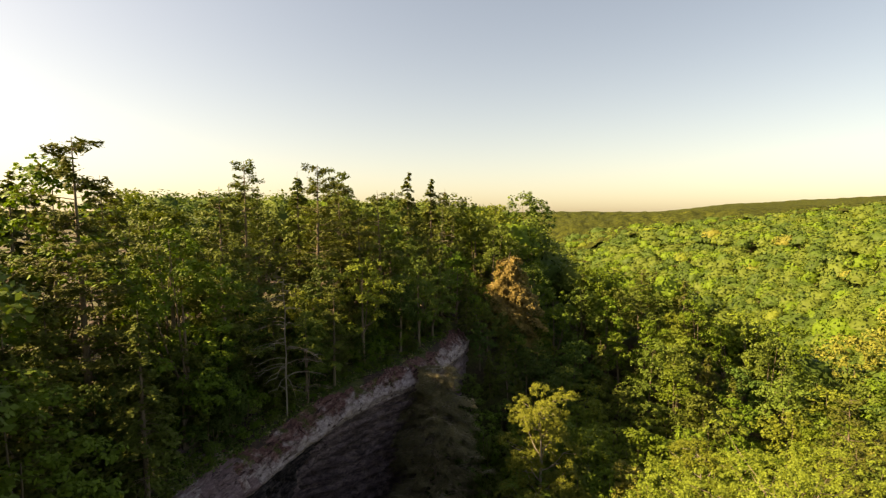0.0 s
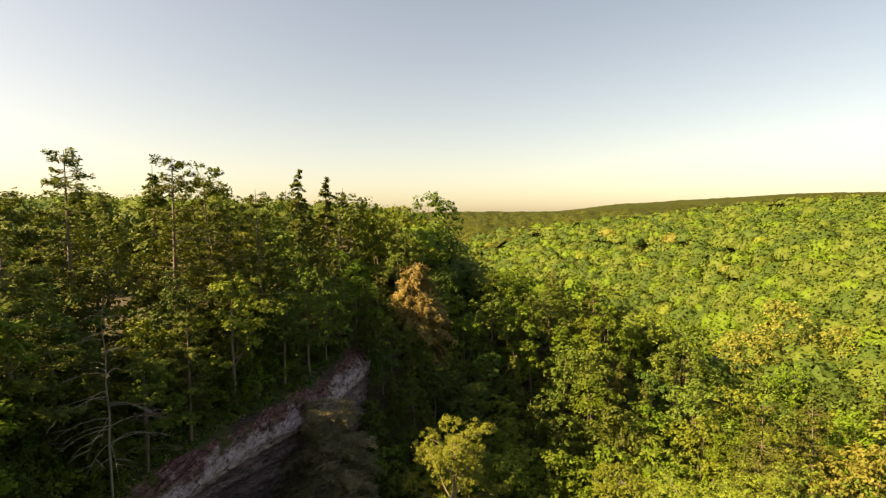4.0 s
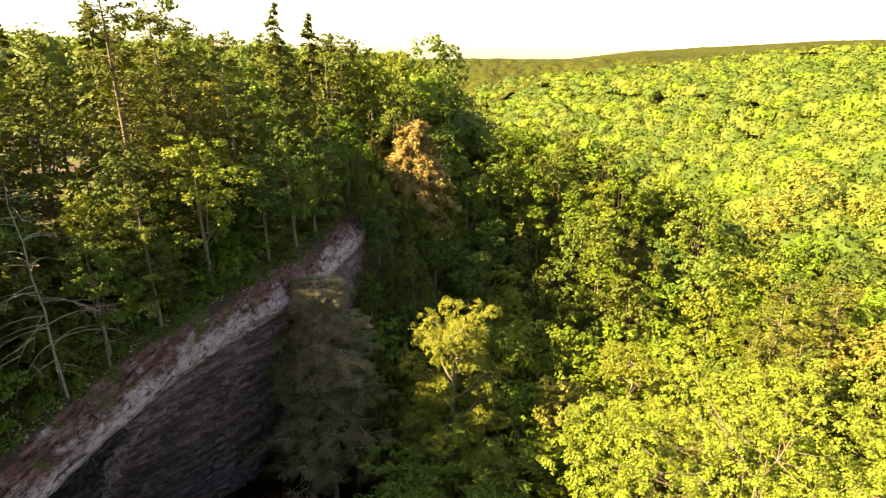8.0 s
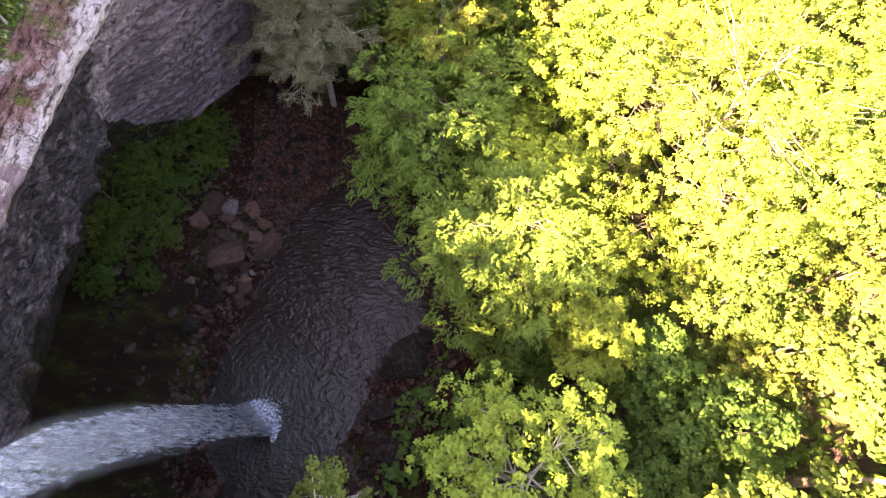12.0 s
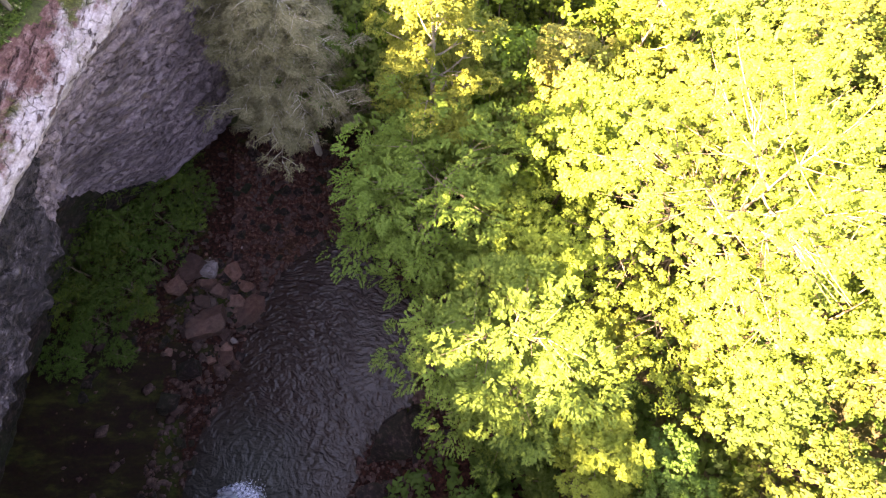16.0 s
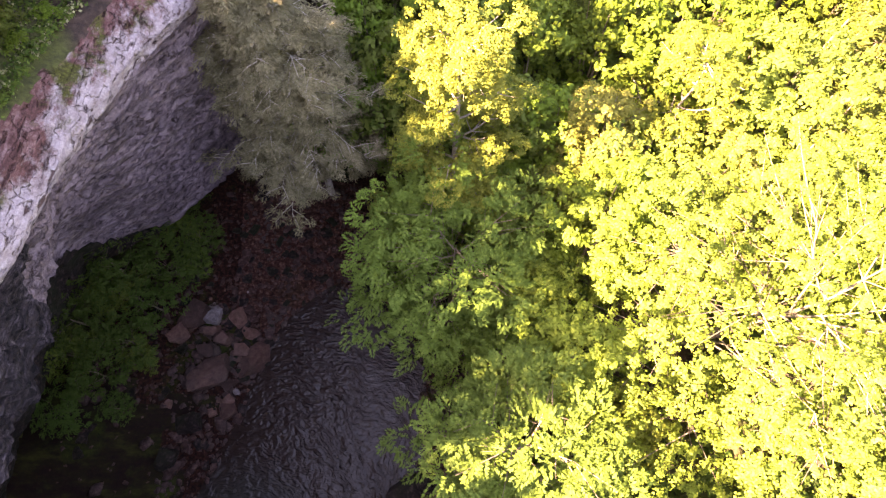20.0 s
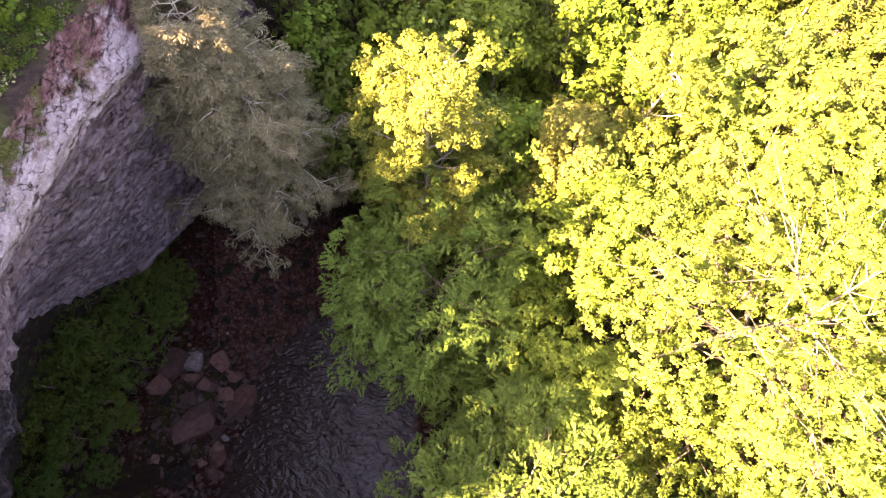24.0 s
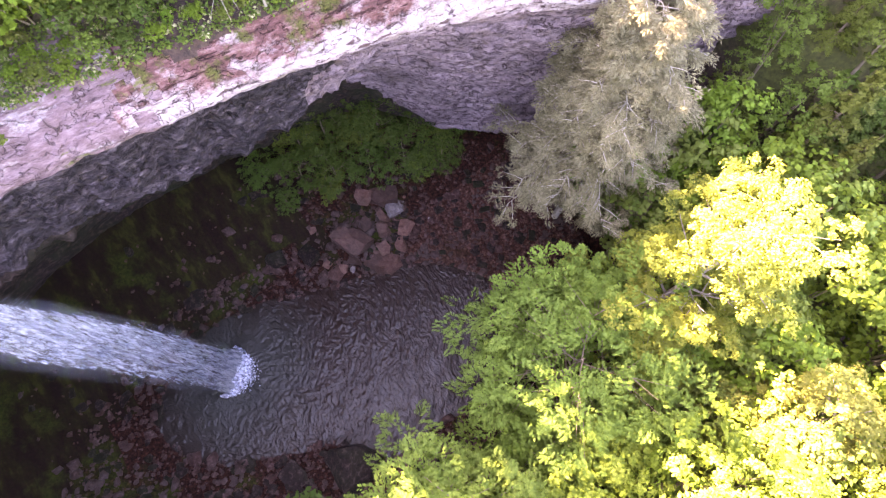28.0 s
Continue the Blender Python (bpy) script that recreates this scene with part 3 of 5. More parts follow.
def open_tree(name, rs, height, radius, crown_from, limbs, clumps, n_leaf, per, tuft, size, leaf, bark, feathered=False, flat=0.6, top=0.97):
    """A deciduous tree whose limbs can be seen: each limb forks into boughs, and each bough carries a clump of leaves with gaps between."""
    root = new(name)
    root.empty_display_size = 0.2
    r0 = 0.013 * height + 0.06
    zs = np.linspace(-0.6, height * 0.86, 10)
    wob = np.cumsum(rs.normal(0, 0.012 * height, (10, 2)), 0) * 0.5
    wob[:2] = 0
    line = [(wob[i, 0], wob[i, 1], q, r0 * (1.25 if q < 0.3 else 1) * (1 - 1.05 * max(q, 0) / height)) for i, q in enumerate(zs)]
    part("trunk", mesh_from("trunk", *tubes([line], 8), bark, smooth=True), root)
    lobes = [(wob[-1, 0], wob[-1, 1], height * top - radius * 0.16, radius * 0.24, radius * 0.2)]
    for i in range(limbs):
        f = (i + rs.uniform(0.1, 0.9)) / limbs
        a = i * 2.4 + rs.uniform(-0.5, 0.5)
        reach = radius * (0.98 - 0.62 * f ** 1.8) * rs.uniform(0.7, 1.02)
        z1 = height * (crown_from + (top - crown_from) * (0.12 + 0.84 * f)) + rs.normal(0, 0.02 * height)
        z0 = max(height * crown_from * 0.8, z1 - reach * rs.uniform(0.55, 0.9))
        z0 = min(z0, height * 0.84)
        start = np.array([np.interp(z0, zs, wob[:, 0]), np.interp(z0, zs, wob[:, 1]), z0])
        end = np.array([start[0] + math.cos(a) * reach * 0.8, start[1] + math.sin(a) * reach * 0.8, z1])
        pts = curve_between(start, end, -0.3 * reach)
        lines = [[(*p, r0 * 0.23 * (1 - 0.75 * k / 5)) for k, p in enumerate(pts)]]
        for j in range(clumps):
            o = np.array(pts[rs.randint(2, 6)])
            b = a + rs.normal(0, 0.75)
            w = radius * rs.uniform(0.16, 0.46)
            tip = o + np.array([math.cos(b) * w, math.sin(b) * w, rs.uniform(-0.1, 0.35) * w])
            lines.append([(*p, r0 * 0.11 * (1 - 0.7 * k / 3)) for k, p in enumerate(curve_between(o, tip, -0.08 * w, 4))])
            q = radius * rs.uniform(0.12, 0.26)
            lobes.append((*tip, q, q * flat))
        part("limb", mesh_from("limb", *tubes(lines, 5), bark, smooth=True), root)
    p, d = crown_points(rs, n_leaf, lobes, 0.6)
    make = fronds(rs, p, d, per, tuft, size) if feathered else tufts(rs, p, d, per, tuft, size)
    part("crown", mesh_from("crown", *make, leaf), root)
    return root


def ragged_hemlock(name, rs, height, radius, bare, boughs, leaf, bark):
    """An ailing hemlock: long boughs that fork into bare pale twigs, with thin feathered sprays hanging from them."""
    root = new(name)
    root.empty_display_size = 0.2
    zs = np.linspace(-0.5, height, 9)
    wob = rs.normal(0, 0.12, (9, 2))
    part("trunk", mesh_from("trunk", *tubes([[(wob[i, 0], wob[i, 1], q, (0.012 * height + 0.04) * (1 - 0.94 * max(q, 0) / height)) for i, q in enumerate(zs)]], 7), bark, smooth=True), root)
    P, N = [], []
    for i in range(boughs):
        f = ((i + rs.uniform(0, 1)) / boughs) ** 0.9
        z = height * (bare + (0.985 - bare) * f)
        a = i * 2.4 + rs.uniform(-0.5, 0.5)
        r = radius * (0.25 + 0.9 * (1 - f) ** 0.55) * rs.uniform(0.6, 1.1) * (0.75 if f < 0.12 else 1)
        q = np.linspace(0, 1, 7)
        line = np.stack([math.cos(a) * r * q, math.sin(a) * r * q, z + r * (0.34 * q - 0.42 * q * q), 0.055 * (1.1 - q) * (0.5 + r / radius)], 1)
        line[1:-1, :2] += rs.normal(0, 0.06 * r / 3, (5, 2))
        lines = [line]
        for j in range(rs.randint(10, 15)):
            u = rs.uniform(0.28, 1.0)
            o = np.array([np.interp(u, q, line[:, k]) for k in range(3)])
            b = a + rs.choice([-1, 1]) * rs.uniform(0.35, 1.1)
            w = r * rs.uniform(0.14, 0.4) * (1.25 - u * 0.6) + 0.2
            way = np.array([math.cos(b), math.sin(b), rs.uniform(-0.25, 0.2)])
            tip = o + way * w + (0, 0, -0.12 * w)
            lines.append([(*o, 0.036), (*((o + tip) / 2 + (0, 0, 0.07 * w)), 0.026), (*tip, 0.009)])
            k = rs.randint(9, 15)
            v = rs.uniform(0.15, 1.05, (k, 1))
            P.append(o + (tip - o) * v + rs.normal(0, 0.10, (k, 3)))
            N.append(np.tile(way, (k, 1)) + rs.normal(0, 0.5, (k, 3)))
        part("bough", mesh_from("bough", *tubes(lines, 4), bark), root)
    c, n = np.concatenate(P), np.concatenate(N)
    n /= np.linalg.norm(n, axis=1)[:, None]
    part("crown", mesh_from("crown", *fronds(rs, c, n, 11, 0.62, 0.3, 0.3, 0.22, 0.1), leaf), root)
    return root


def conifer(name, rs, height, radius, bare, needles, size, leaf, bark, droop=0.25, tiers=16, per=7, top_flat=0.0, puff=0.06, slim=0.4):
    """A needle tree: straight trunk, whorls of boughs, flat sprays of needles along them."""
    root = new(name)
    root.empty_display_size = 0.2
    base_r = 0.013 * height + 0.05
    lean = rs.normal(0, 0.02 * height, 2)
    zs = np.linspace(-0.4, height, 9)
    part("trunk", mesh_from("trunk", *tubes([[(lean[0] * max(q, 0) / height, lean[1] * max(q, 0) / height, q, base_r * (1 - 0.93 * max(q, 0) / height)) for q in zs]], 7), bark, smooth=True), root)
    lines, P, D = [], [], []
    for i in range(tiers):
        f = (i + rs.uniform(-0.3, 0.3)) / tiers
        z0 = height * (bare + (1 - bare) * min(max(f, 0), 0.985)) - 0.01 * height
        reach = radius * ((1 - f) ** 0.7 * (1 - top_flat) + top_flat * (0.4 + 0.6 * math.sin(math.pi * min(0.92, f + 0.15))))
        for j in range(per):
            a = rs.uniform(0, 6.283)
            z = z0 + rs.normal(0, 0.022 * height)
            r = reach * rs.uniform(0.55, 1.1)
            t = np.linspace(0, 1, 5)
            x = lean[0] * z / height + math.cos(a) * r * t
            y = lean[1] * z / height + math.sin(a) * r * t
            zz = z + r * (0.18 * t - droop * 2 * t * t) + rs.uniform(-0.2, 0.2)
            lines.append(np.stack([x, y, zz, 0.03 * (1.15 - t) * (0.5 + r / radius)], 1))
            k = max(3, int(needles / (tiers * per) * (r / radius + 0.25)))
            u = rs.uniform(0.22, 1.04, k) ** 0.8
            side = rs.normal(0, 0.19 * r + 0.08, k) * (1.15 - u)
            c = np.stack([np.interp(u, t, x) - math.sin(a) * side, np.interp(u, t, y) + math.cos(a) * side,
                          np.interp(u, t, zz) + rs.normal(0, puff, k) - np.abs(side) * droop], 1)
            P.append(c)
            D.append(np.tile([0.25 * math.cos(a), 0.25 * math.sin(a), 1.0], (k, 1)))
    tagged(part("branching", mesh_from("branching", *tubes(lines, 4), bark), root), kind="stuff")
    part("crown", mesh_from("crown", *sprays(rs, np.concatenate(P), np.concatenate(D), size, slim * 1.3, 0.35), leaf), root)
    return root


def snag(name, rs, height, boughs, bark):
    """A dead standing tree with bare, drooping boughs."""
    root = new(name)
    root.empty_display_size = 0.2
    zs = np.linspace(-0.3, height, 8)
    wob = rs.normal(0, 0.12, (8, 2))
    part("trunk", mesh_from("trunk", *tubes([[(wob[i, 0], wob[i, 1], q, 0.10 * (1 - 0.85 * max(q, 0) / height)) for i, q in enumerate(zs)]], 7), bark, smooth=True), root)
    for i in range(boughs):
        z = height * rs.uniform(0.25, 0.97)
        a, r = rs.uniform(0, 6.28), (height - z) * 0.28 + rs.uniform(0.7, 1.8)
        t = np.linspace(0, 1, 6)
        main = np.stack([math.cos(a) * r * t, math.sin(a) * r * t, z + r * (0.3 * t - 0.55 * t * t), 0.036 * (1.1 - t)], 1)
        lines = [main]
        for _ in range(3):
            u, b = rs.uniform(0.4, 0.9), a + rs.choice([-1, 1]) * rs.uniform(0.5, 1.0)
            o = np.array([np.interp(u, t, main[:, q]) for q in range(3)])
            w = r * rs.uniform(0.2, 0.45)
            lines.append([(*o, 0.025), (o[0] + math.cos(b) * w * 0.6, o[1] + math.sin(b) * w * 0.6, o[2] - 0.05 * w, 0.018), (o[0] + math.cos(b) * w, o[1] + math.sin(b) * w, o[2] - 0.25 * w, 0.006)])
        part("bough", mesh_from("bough", *tubes(lines, 4), bark), root)
    return root


# ---- the lie of the land ----
RIM = np.array([(90, -60), (45, -30), (28, -18), (14, -9), (6, -3), (1.8, 1.2), (-1.2, 5.0), (-3.6, 9.2), (-4.4, 13), (-4.1, 17), (-3.5, 22), (-2.8, 28), (-2.0, 35),
                (-1.0, 40), (0.2, 44), (2.6, 48), (5.0, 56), (6.4, 68), (7.5, 80), (9.5, 100), (15, 150), (8, 220), (-30, 300), (-150, 420), (-600, 700), (-3000, 1500)], float)
STREAM = np.array([(-0.9, 5.2), (-6, 2.6), (-14, -3), (-26, -16), (-60, -30)], float)
AXIS = np.array([(9, 36, 0), (14, 46, -0.6), (24, 58, -2), (40, 75, -5), (58, 102, -9), (82, 160, -16), (105, 260, -24), (95, 400, -30), (30, 600, -32), (-250, 900, -30), (-900, 1300, -20)], float)
SPUR = np.array([(10, 116), (30, 114), (44, 111)], float)
POOL = np.array([(2.0, 1.8), (-1.6, 3.5), (-5.2, 8.5), (-6.0, 12.5), (-5.4, 17.5), (-3.4, 22.5), (-2.0, 27), (-0.8, 31), (0.6, 35), (3.2, 38.6), (7, 40), (10.5, 38.4),
                 (15, 36), (17.6, 31), (17.4, 26), (17.9, 21.8), (15.0, 18.6), (12.2, 16), (10.9, 11.5), (8.8, 7), (5.5, 3.5)], float)


def polyline_distance(p, line):
    """Distance to an open polyline, which side (+ on its right), and how far along."""
    best, side, along = np.full(len(p), 1e9), np.zeros(len(p)), np.zeros(len(p))
    for i in range(len(line) - 1):
        a, b = line[i, :2], line[i + 1, :2]
        d = b - a
        t = np.clip(((p - a) @ d) / (d @ d), 0, 1)
        o = p - (a + t[:, None] * d)
        r = np.hypot(o[:, 0], o[:, 1])
        m = r < best
        best[m], along[m] = r[m], (i + t)[m]
        side[m] = (d[1] * o[:, 0] - d[0] * o[:, 1])[m]
    return best, np.sign(side), along


def pool_distance(p):
    r, _, _ = polyline_distance(p, np.vstack([POOL, POOL[:1]]))
    inside = np.zeros(len(p), bool)
    for a, b in zip(POOL, np.roll(POOL, -1, 0)):
        cross = (a[1] > p[:, 1]) != (b[1] > p[:, 1])
        inside ^= cross & (p[:, 0] < (b[0] - a[0]) * (p[:, 1] - a[1]) / (b[1] - a[1] + 1e-12) + a[0])
    return np.where(inside, -r, r)


def smooth(a, b, x):
    t = np.clip((x - a) / (b - a), 0, 1)
    return t * t * (3 - 2 * t)


def gorge_side(p):
    """Distance from the cliff's rim: + over the gorge, - on the plateau; and how far along the rim."""
    rd, side, ra = polyline_distance(p, RIM)
    return rd * side, ra


def table(p, d):
    """The plateau's height at points (x, y) that lie d from the rim."""
    far = np.hypot(p[:, 0] - 20, p[:, 1])
    t = 34.5 + 1.7 * smooth(0.5, 10, -d) + 0.11 * np.clip(-d - 6, 0, 34) + 0.015 * np.clip(-d - 40, 0, 150) + 0.35 * fbm(p * 0.12, 3, 1.0) * smooth(1, 8, -d)
    bed, _, _ = polyline_distance(p, STREAM)
    t = t - 4.2 * np.exp(-(bed / 2.6) ** 2)
    return np.minimum(t + 4 * fbm(p * 0.006, 2, 2.0) * smooth(80, 400, far), 42 - 3.5 * smooth(150, 500, far))


def land(p):
    """Height of the ground at points (x, y); under the overhang it is the alcove's floor."""
    p = np.asarray(p, float)
    d, ra = gorge_side(p)
    ad, _, aa = polyline_distance(p, AXIS)
    floor = np.interp(aa, np.arange(len(AXIS)), AXIS[:, 2])
    pd = pool_distance(p)
    q = np.minimum(np.maximum(ad - 2.0, 0), np.maximum(pd, 0))
    floor = np.where(pd < ad - 2, 0.0, floor) * smooth(0, 30, pd)
    far = np.hypot(p[:, 0] - 20, p[:, 1])
    # the far side climbs eastwards by bearing, shaped to fit the camera's skyline; a spur runs out from the cliff
    # beyond the bend
    skyline_rise = np.interp((p[:, 0] - 20) / np.maximum(p[:, 1], 40), [0.2, 0.48, 0.64, 0.81, 1.2], [-0.005, 0.007, 0.016, 0.024, 0.03])
    sd, _, _ = polyline_distance(p, SPUR)
    spur = 24 - 0.75 * np.maximum(sd - 7, 0) + 0.5 * fbm(p * 0.2, 3, 3.0)
    rise = 0.46 * np.minimum(q, 105) + 0.13 * np.clip(q - 105, 0, 250) + 0.012 * np.clip(q - 355, 0, 3000)
    gorge = floor + 0.05 + rise * (0.75 + 0.25 * smooth(0, 20, q)) + 0.35 * fbm(p * 0.25, 3) * smooth(0.5, 6, q)
    gorge = np.where(pd < 0, -0.15 - 0.9 * smooth(0, 5, -pd), gorge)
    gorge = np.minimum(gorge, 37 + 2.5 * fbm(p * 0.006, 2, 2.0) + skyline_rise * np.minimum(far, 2600))
    gorge = np.where(pd > 4, np.maximum(gorge, spur), gorge)
    flat = table(p, d)
    cliff = smooth(17.6, 16.2, ra) * smooth(2.2, 3.6, ra)
    cave = np.minimum(gorge, 6.5 + 0.4 * fbm(p * 0.5, 3))
    steep = cave + (flat - cave) * smooth(-18.6, -20.6, d)
    slope = np.maximum(np.minimum(gorge, flat), flat - 1.15 * np.maximum(d, 0))
    slope = np.where((d >= 0) & (flat - 1.15 * d < gorge), gorge, np.where(d < 0, flat, slope))
    return steep * cliff + slope * (1 - cliff)


def ground_z(x, y):
    """Where a tree stands: the plateau's top on the one side of the rim, the gorge's floor on the other."""
    p = np.array([[x, y]], float)
    d, _ = gorge_side(p)
    return float(table(p, d)[0]) if d[0] < 0 else float(land(p)[0])


def build_ground():
    def axis(lo, hi, centre, fine, n):
        t = np.linspace(-1, 1, n)
        s = np.sinh(4.6 * t) / np.sinh(4.6)
        return centre + np.where(s < 0, -s * (lo - centre), s * (hi - centre)) + fine * t
    xs, ys = axis(-3200, 3600, 10, 50, 280), axis(-1200, 4400, 35, 60, 300)
    X, Y = np.meshgrid(xs, ys, indexing="ij")
    P = np.stack([X.ravel(), Y.ravel()], 1)
    V = np.column_stack([P, land(P)])
    i, j = np.meshgrid(np.arange(len(xs) - 1), np.arange(len(ys) - 1), indexing="ij")
    k = i * len(ys) + j
    F = np.stack([k, k + len(ys), k + len(ys) + 1, k + 1], -1).reshape(-1, 4)
    mid = V[F].mean(1)[:, :2]
    wet = (pool_distance(mid) < 16) & (gorge_side(mid)[0] > -20.5)
    ragged = 2.2 * fbm(mid * 0.7, 4, 7.0)
    rusty = np.hypot(mid[:, 0] - 4.5, mid[:, 1] - 43.5) + ragged < 9.0
    overhung = (gorge_side(mid)[0] + ragged < -3.5) & (mid[:, 1] + ragged < 27)
    slot = np.where(wet, np.where(overhung, 3, np.where(rusty, 2, 1)), 0)
    tagged(new("ground", mesh_from("ground", V, F, [GROUND, FLOOR_WET, FLOOR_RUST, FLOOR_MOSS_SHADED], slot, smooth=True)), "brown leaf-littered forest floor of a gorge and its plateau", "ground", kind="structure")


build_ground()


def rim_at(s):
    """Point on the rim, and the direction into the plateau, at s segments along RIM."""
    k = np.arange(len(RIM))
    p = np.array([np.interp(s, k, RIM[:, 0]), np.interp(s, k, RIM[:, 1])])
    a, b = s - 0.6, s + 0.6
    t = np.array([np.interp(b, k, RIM[:, 0]) - np.interp(a, k, RIM[:, 0]), np.interp(b, k, RIM[:, 1]) - np.interp(a, k, RIM[:, 1])])
    t /= np.linalg.norm(t)
    return p, np.array([-t[1], t[0]])


def build_cliff():
    # the overhang's outline from the soil on top, over the pale lip, down the sloping ceiling into the alcove
    prof = np.array([(22, 37.0), (9, 36.2), (5.5, 35.6), (3.6, 35.0), (2.6, 34.6), (1.6, 34.0), (0.8, 33.4), (0.25, 32.8), (0.0, 32.3), (0.3, 31.9), (0.9, 31.3), (2.6, 28.5),
                     (5.0, 24.5), (7.4, 20.0), (9.2, 15.5), (10.5, 11.2), (11.0, 9.4), (12.6, 8.5), (15.6, 7.8), (17.2, 6.0), (17.4, 3.0)])
    seg = np.concatenate([[0], np.cumsum(np.hypot(*np.diff(prof, axis=0).T))])
    u = np.concatenate([np.linspace(0, seg[4], 26), np.linspace(seg[4], seg[10], 22)[1:], np.linspace(seg[10], seg[-1], 130)[1:]])
    D, Z = np.interp(u, seg, prof[:, 0]), np.interp(u, seg, prof[:, 1])
    # even steps along the rim
    ss = np.linspace(2.0, 17.8, 2000)
    pts = np.array([rim_at(s)[0] for s in ss])
    run = np.concatenate([[0], np.cumsum(np.hypot(*np.diff(pts, axis=0).T))])
    n = int(run[-1] / 0.27)
    ss = np.interp(np.linspace(0, run[-1], n), run, ss)
    base = np.array([rim_at(s)[0] for s in ss])
    inw = np.array([rim_at(s)[1] for s in ss])
    for _ in range(14):
        inw[1:-1] = (inw[:-2] + inw[1:-1] + inw[2:]) / 3
    inw /= np.linalg.norm(inw, axis=1)[:, None]
    m = len(u)
    along = np.linspace(0, run[-1], n)
    A, U = np.repeat(along, m), np.tile(u, n)
    fade = np.clip(np.minimum(ss - 2.0, 17.8 - ss) / 1.2, 0.25, 1)
    shallow = np.interp(ss, [7, 8.5, 9.8, 11, 12.1, 12.6, 13, 13.5, 14, 15, 17], [1.1, 1.2, 1.3, 1.25, 1.15, 0.98, 0.76, 0.62, 0.54, 0.52, 0.5])      # the wall stands steeper beyond the alcove
    depth = np.tile(D, n) * np.where((np.tile(Z, n) < 32) & (np.tile(U, 1) > seg[8]), np.repeat(fade * shallow, m), 1)
    steep = np.tile(smooth(22.0, 26.0, Z) * (Z < 31.95) * (u > seg[8]), n) * np.repeat(smooth(12.5, 10.4, ss), m)      # a broken, nearly upright face under the lip beside the stream
    depth = depth * (1 - steep) + steep * (0.35 + 0.16 * (32 - np.tile(Z, n)))
    depth = np.where(np.tile(Z, n) < 9.0, np.maximum(depth, np.tile(D, n) * np.repeat(fade * np.interp(ss, [13, 14.4], [0.95, 0.6]), m)), depth)
    q = np.column_stack([A * 0.5, U * 0.9, np.zeros(len(A))])
    wob = 0.9 * fbm(np.column_stack([A * 0.22, U * 0.08]), 3, 3.0) + 0.34 * fbm(q[:, :2] * 2.2, 4, 4.0) + 0.12 * fbm(q[:, :2] * 9, 3, 14.0)
    face = np.tile((Z < 34.6).astype(float), n)
    ledge = 0.25 * (np.floor(np.tile(Z, n) * 0.9 + 0.6 * fbm(np.column_stack([A * 0.15, U * 0.1]), 2, 5.0)) % 2)
    band = np.tile(smooth(31.6, 31.0, Z) * smooth(20.5, 23.5, Z), n) * np.repeat(smooth(12.6, 11.4, ss), m)
    block = np.round(2.2 * fbm(np.column_stack([A * 1.3, U * 1.9]), 3, 21.0)) / 2.2 + 0.5 * np.round(2 * fbm(np.column_stack([A * 3.1 + U, U * 4.3]), 2, 22.0)) / 2
    depth = depth - 0.62 * band * block
    depth = depth + face * (wob * np.tile(np.interp(u, [0, seg[8], seg[11], seg[-1]], [0.4, 0.45, 1.0, 1.2]), n) + ledge * np.tile((Z < 31).astype(float), n))
    XY = np.repeat(base, m, 0) + np.repeat(inw, m, 0) * depth[:, None]
    H = np.tile(Z, n) + 0.15 * fbm(np.column_stack([A, U]) * 0.8, 3, 6.0)
    # the soil on top follows the plateau
    top = np.tile(Z > 34.7, n)
    dd, _ = gorge_side(XY)
    H = np.where(top, table(XY, dd) + 0.03 - 0.5 * smooth(20.5, 22, -dd), H)
    notch = np.exp(-((XY[:, 0] + 1.3) ** 2 + (XY[:, 1] - 5.0) ** 2) / 2.6 ** 2)
    H = np.where(H > 30.6, 30.6 + (H - 30.6) * (1 - notch), H)
    V = np.column_stack([XY, H])
    i, j = np.meshgrid(np.arange(n - 1), np.arange(m - 1), indexing="ij")
    k = i * m + j
    F = np.stack([k, k + 1, k + m + 1, k + m], -1).reshape(-1, 4)
    zc = np.tile((Z[:-1] + Z[1:]) / 2, n - 1)
    dc = np.tile((D[:-1] + D[1:]) / 2, n - 1)
    sc = np.repeat(ss[:-1], m - 1)
    ac = np.repeat(along[:-1], m - 1)
    rough = fbm(np.column_stack([ac * 0.3, zc * 0.4]), 3, 9.0)
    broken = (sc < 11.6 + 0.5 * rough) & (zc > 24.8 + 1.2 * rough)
    # down in the alcove the rock turns dark: the overhang's shade, put into colour
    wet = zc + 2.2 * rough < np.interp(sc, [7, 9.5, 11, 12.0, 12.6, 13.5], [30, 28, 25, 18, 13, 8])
    soil = zc + 0.5 * fbm(np.column_stack([ac * 0.7, dc * 0.5]), 3, 12.0) > np.where(sc < 9.9, 35.3, 34.5)
    shelf = sc + 0.3 * fbm(np.column_stack([ac * 1.3, zc * 1.7]), 4, 31.0) < 9.8
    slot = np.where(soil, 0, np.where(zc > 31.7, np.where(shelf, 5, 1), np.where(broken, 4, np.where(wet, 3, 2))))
    ob = new("cliff", mesh_from("cliff", V, F, [GROUND, STONE_LIP, STONE_MAUVE, STONE_DARK, STONE_BAND, STONE_SHELF], slot))
    return tagged(ob, "overhanging sandstone cliff with a pale weathered lip", "cliff", kind="structure")


cliff = build_cliff()

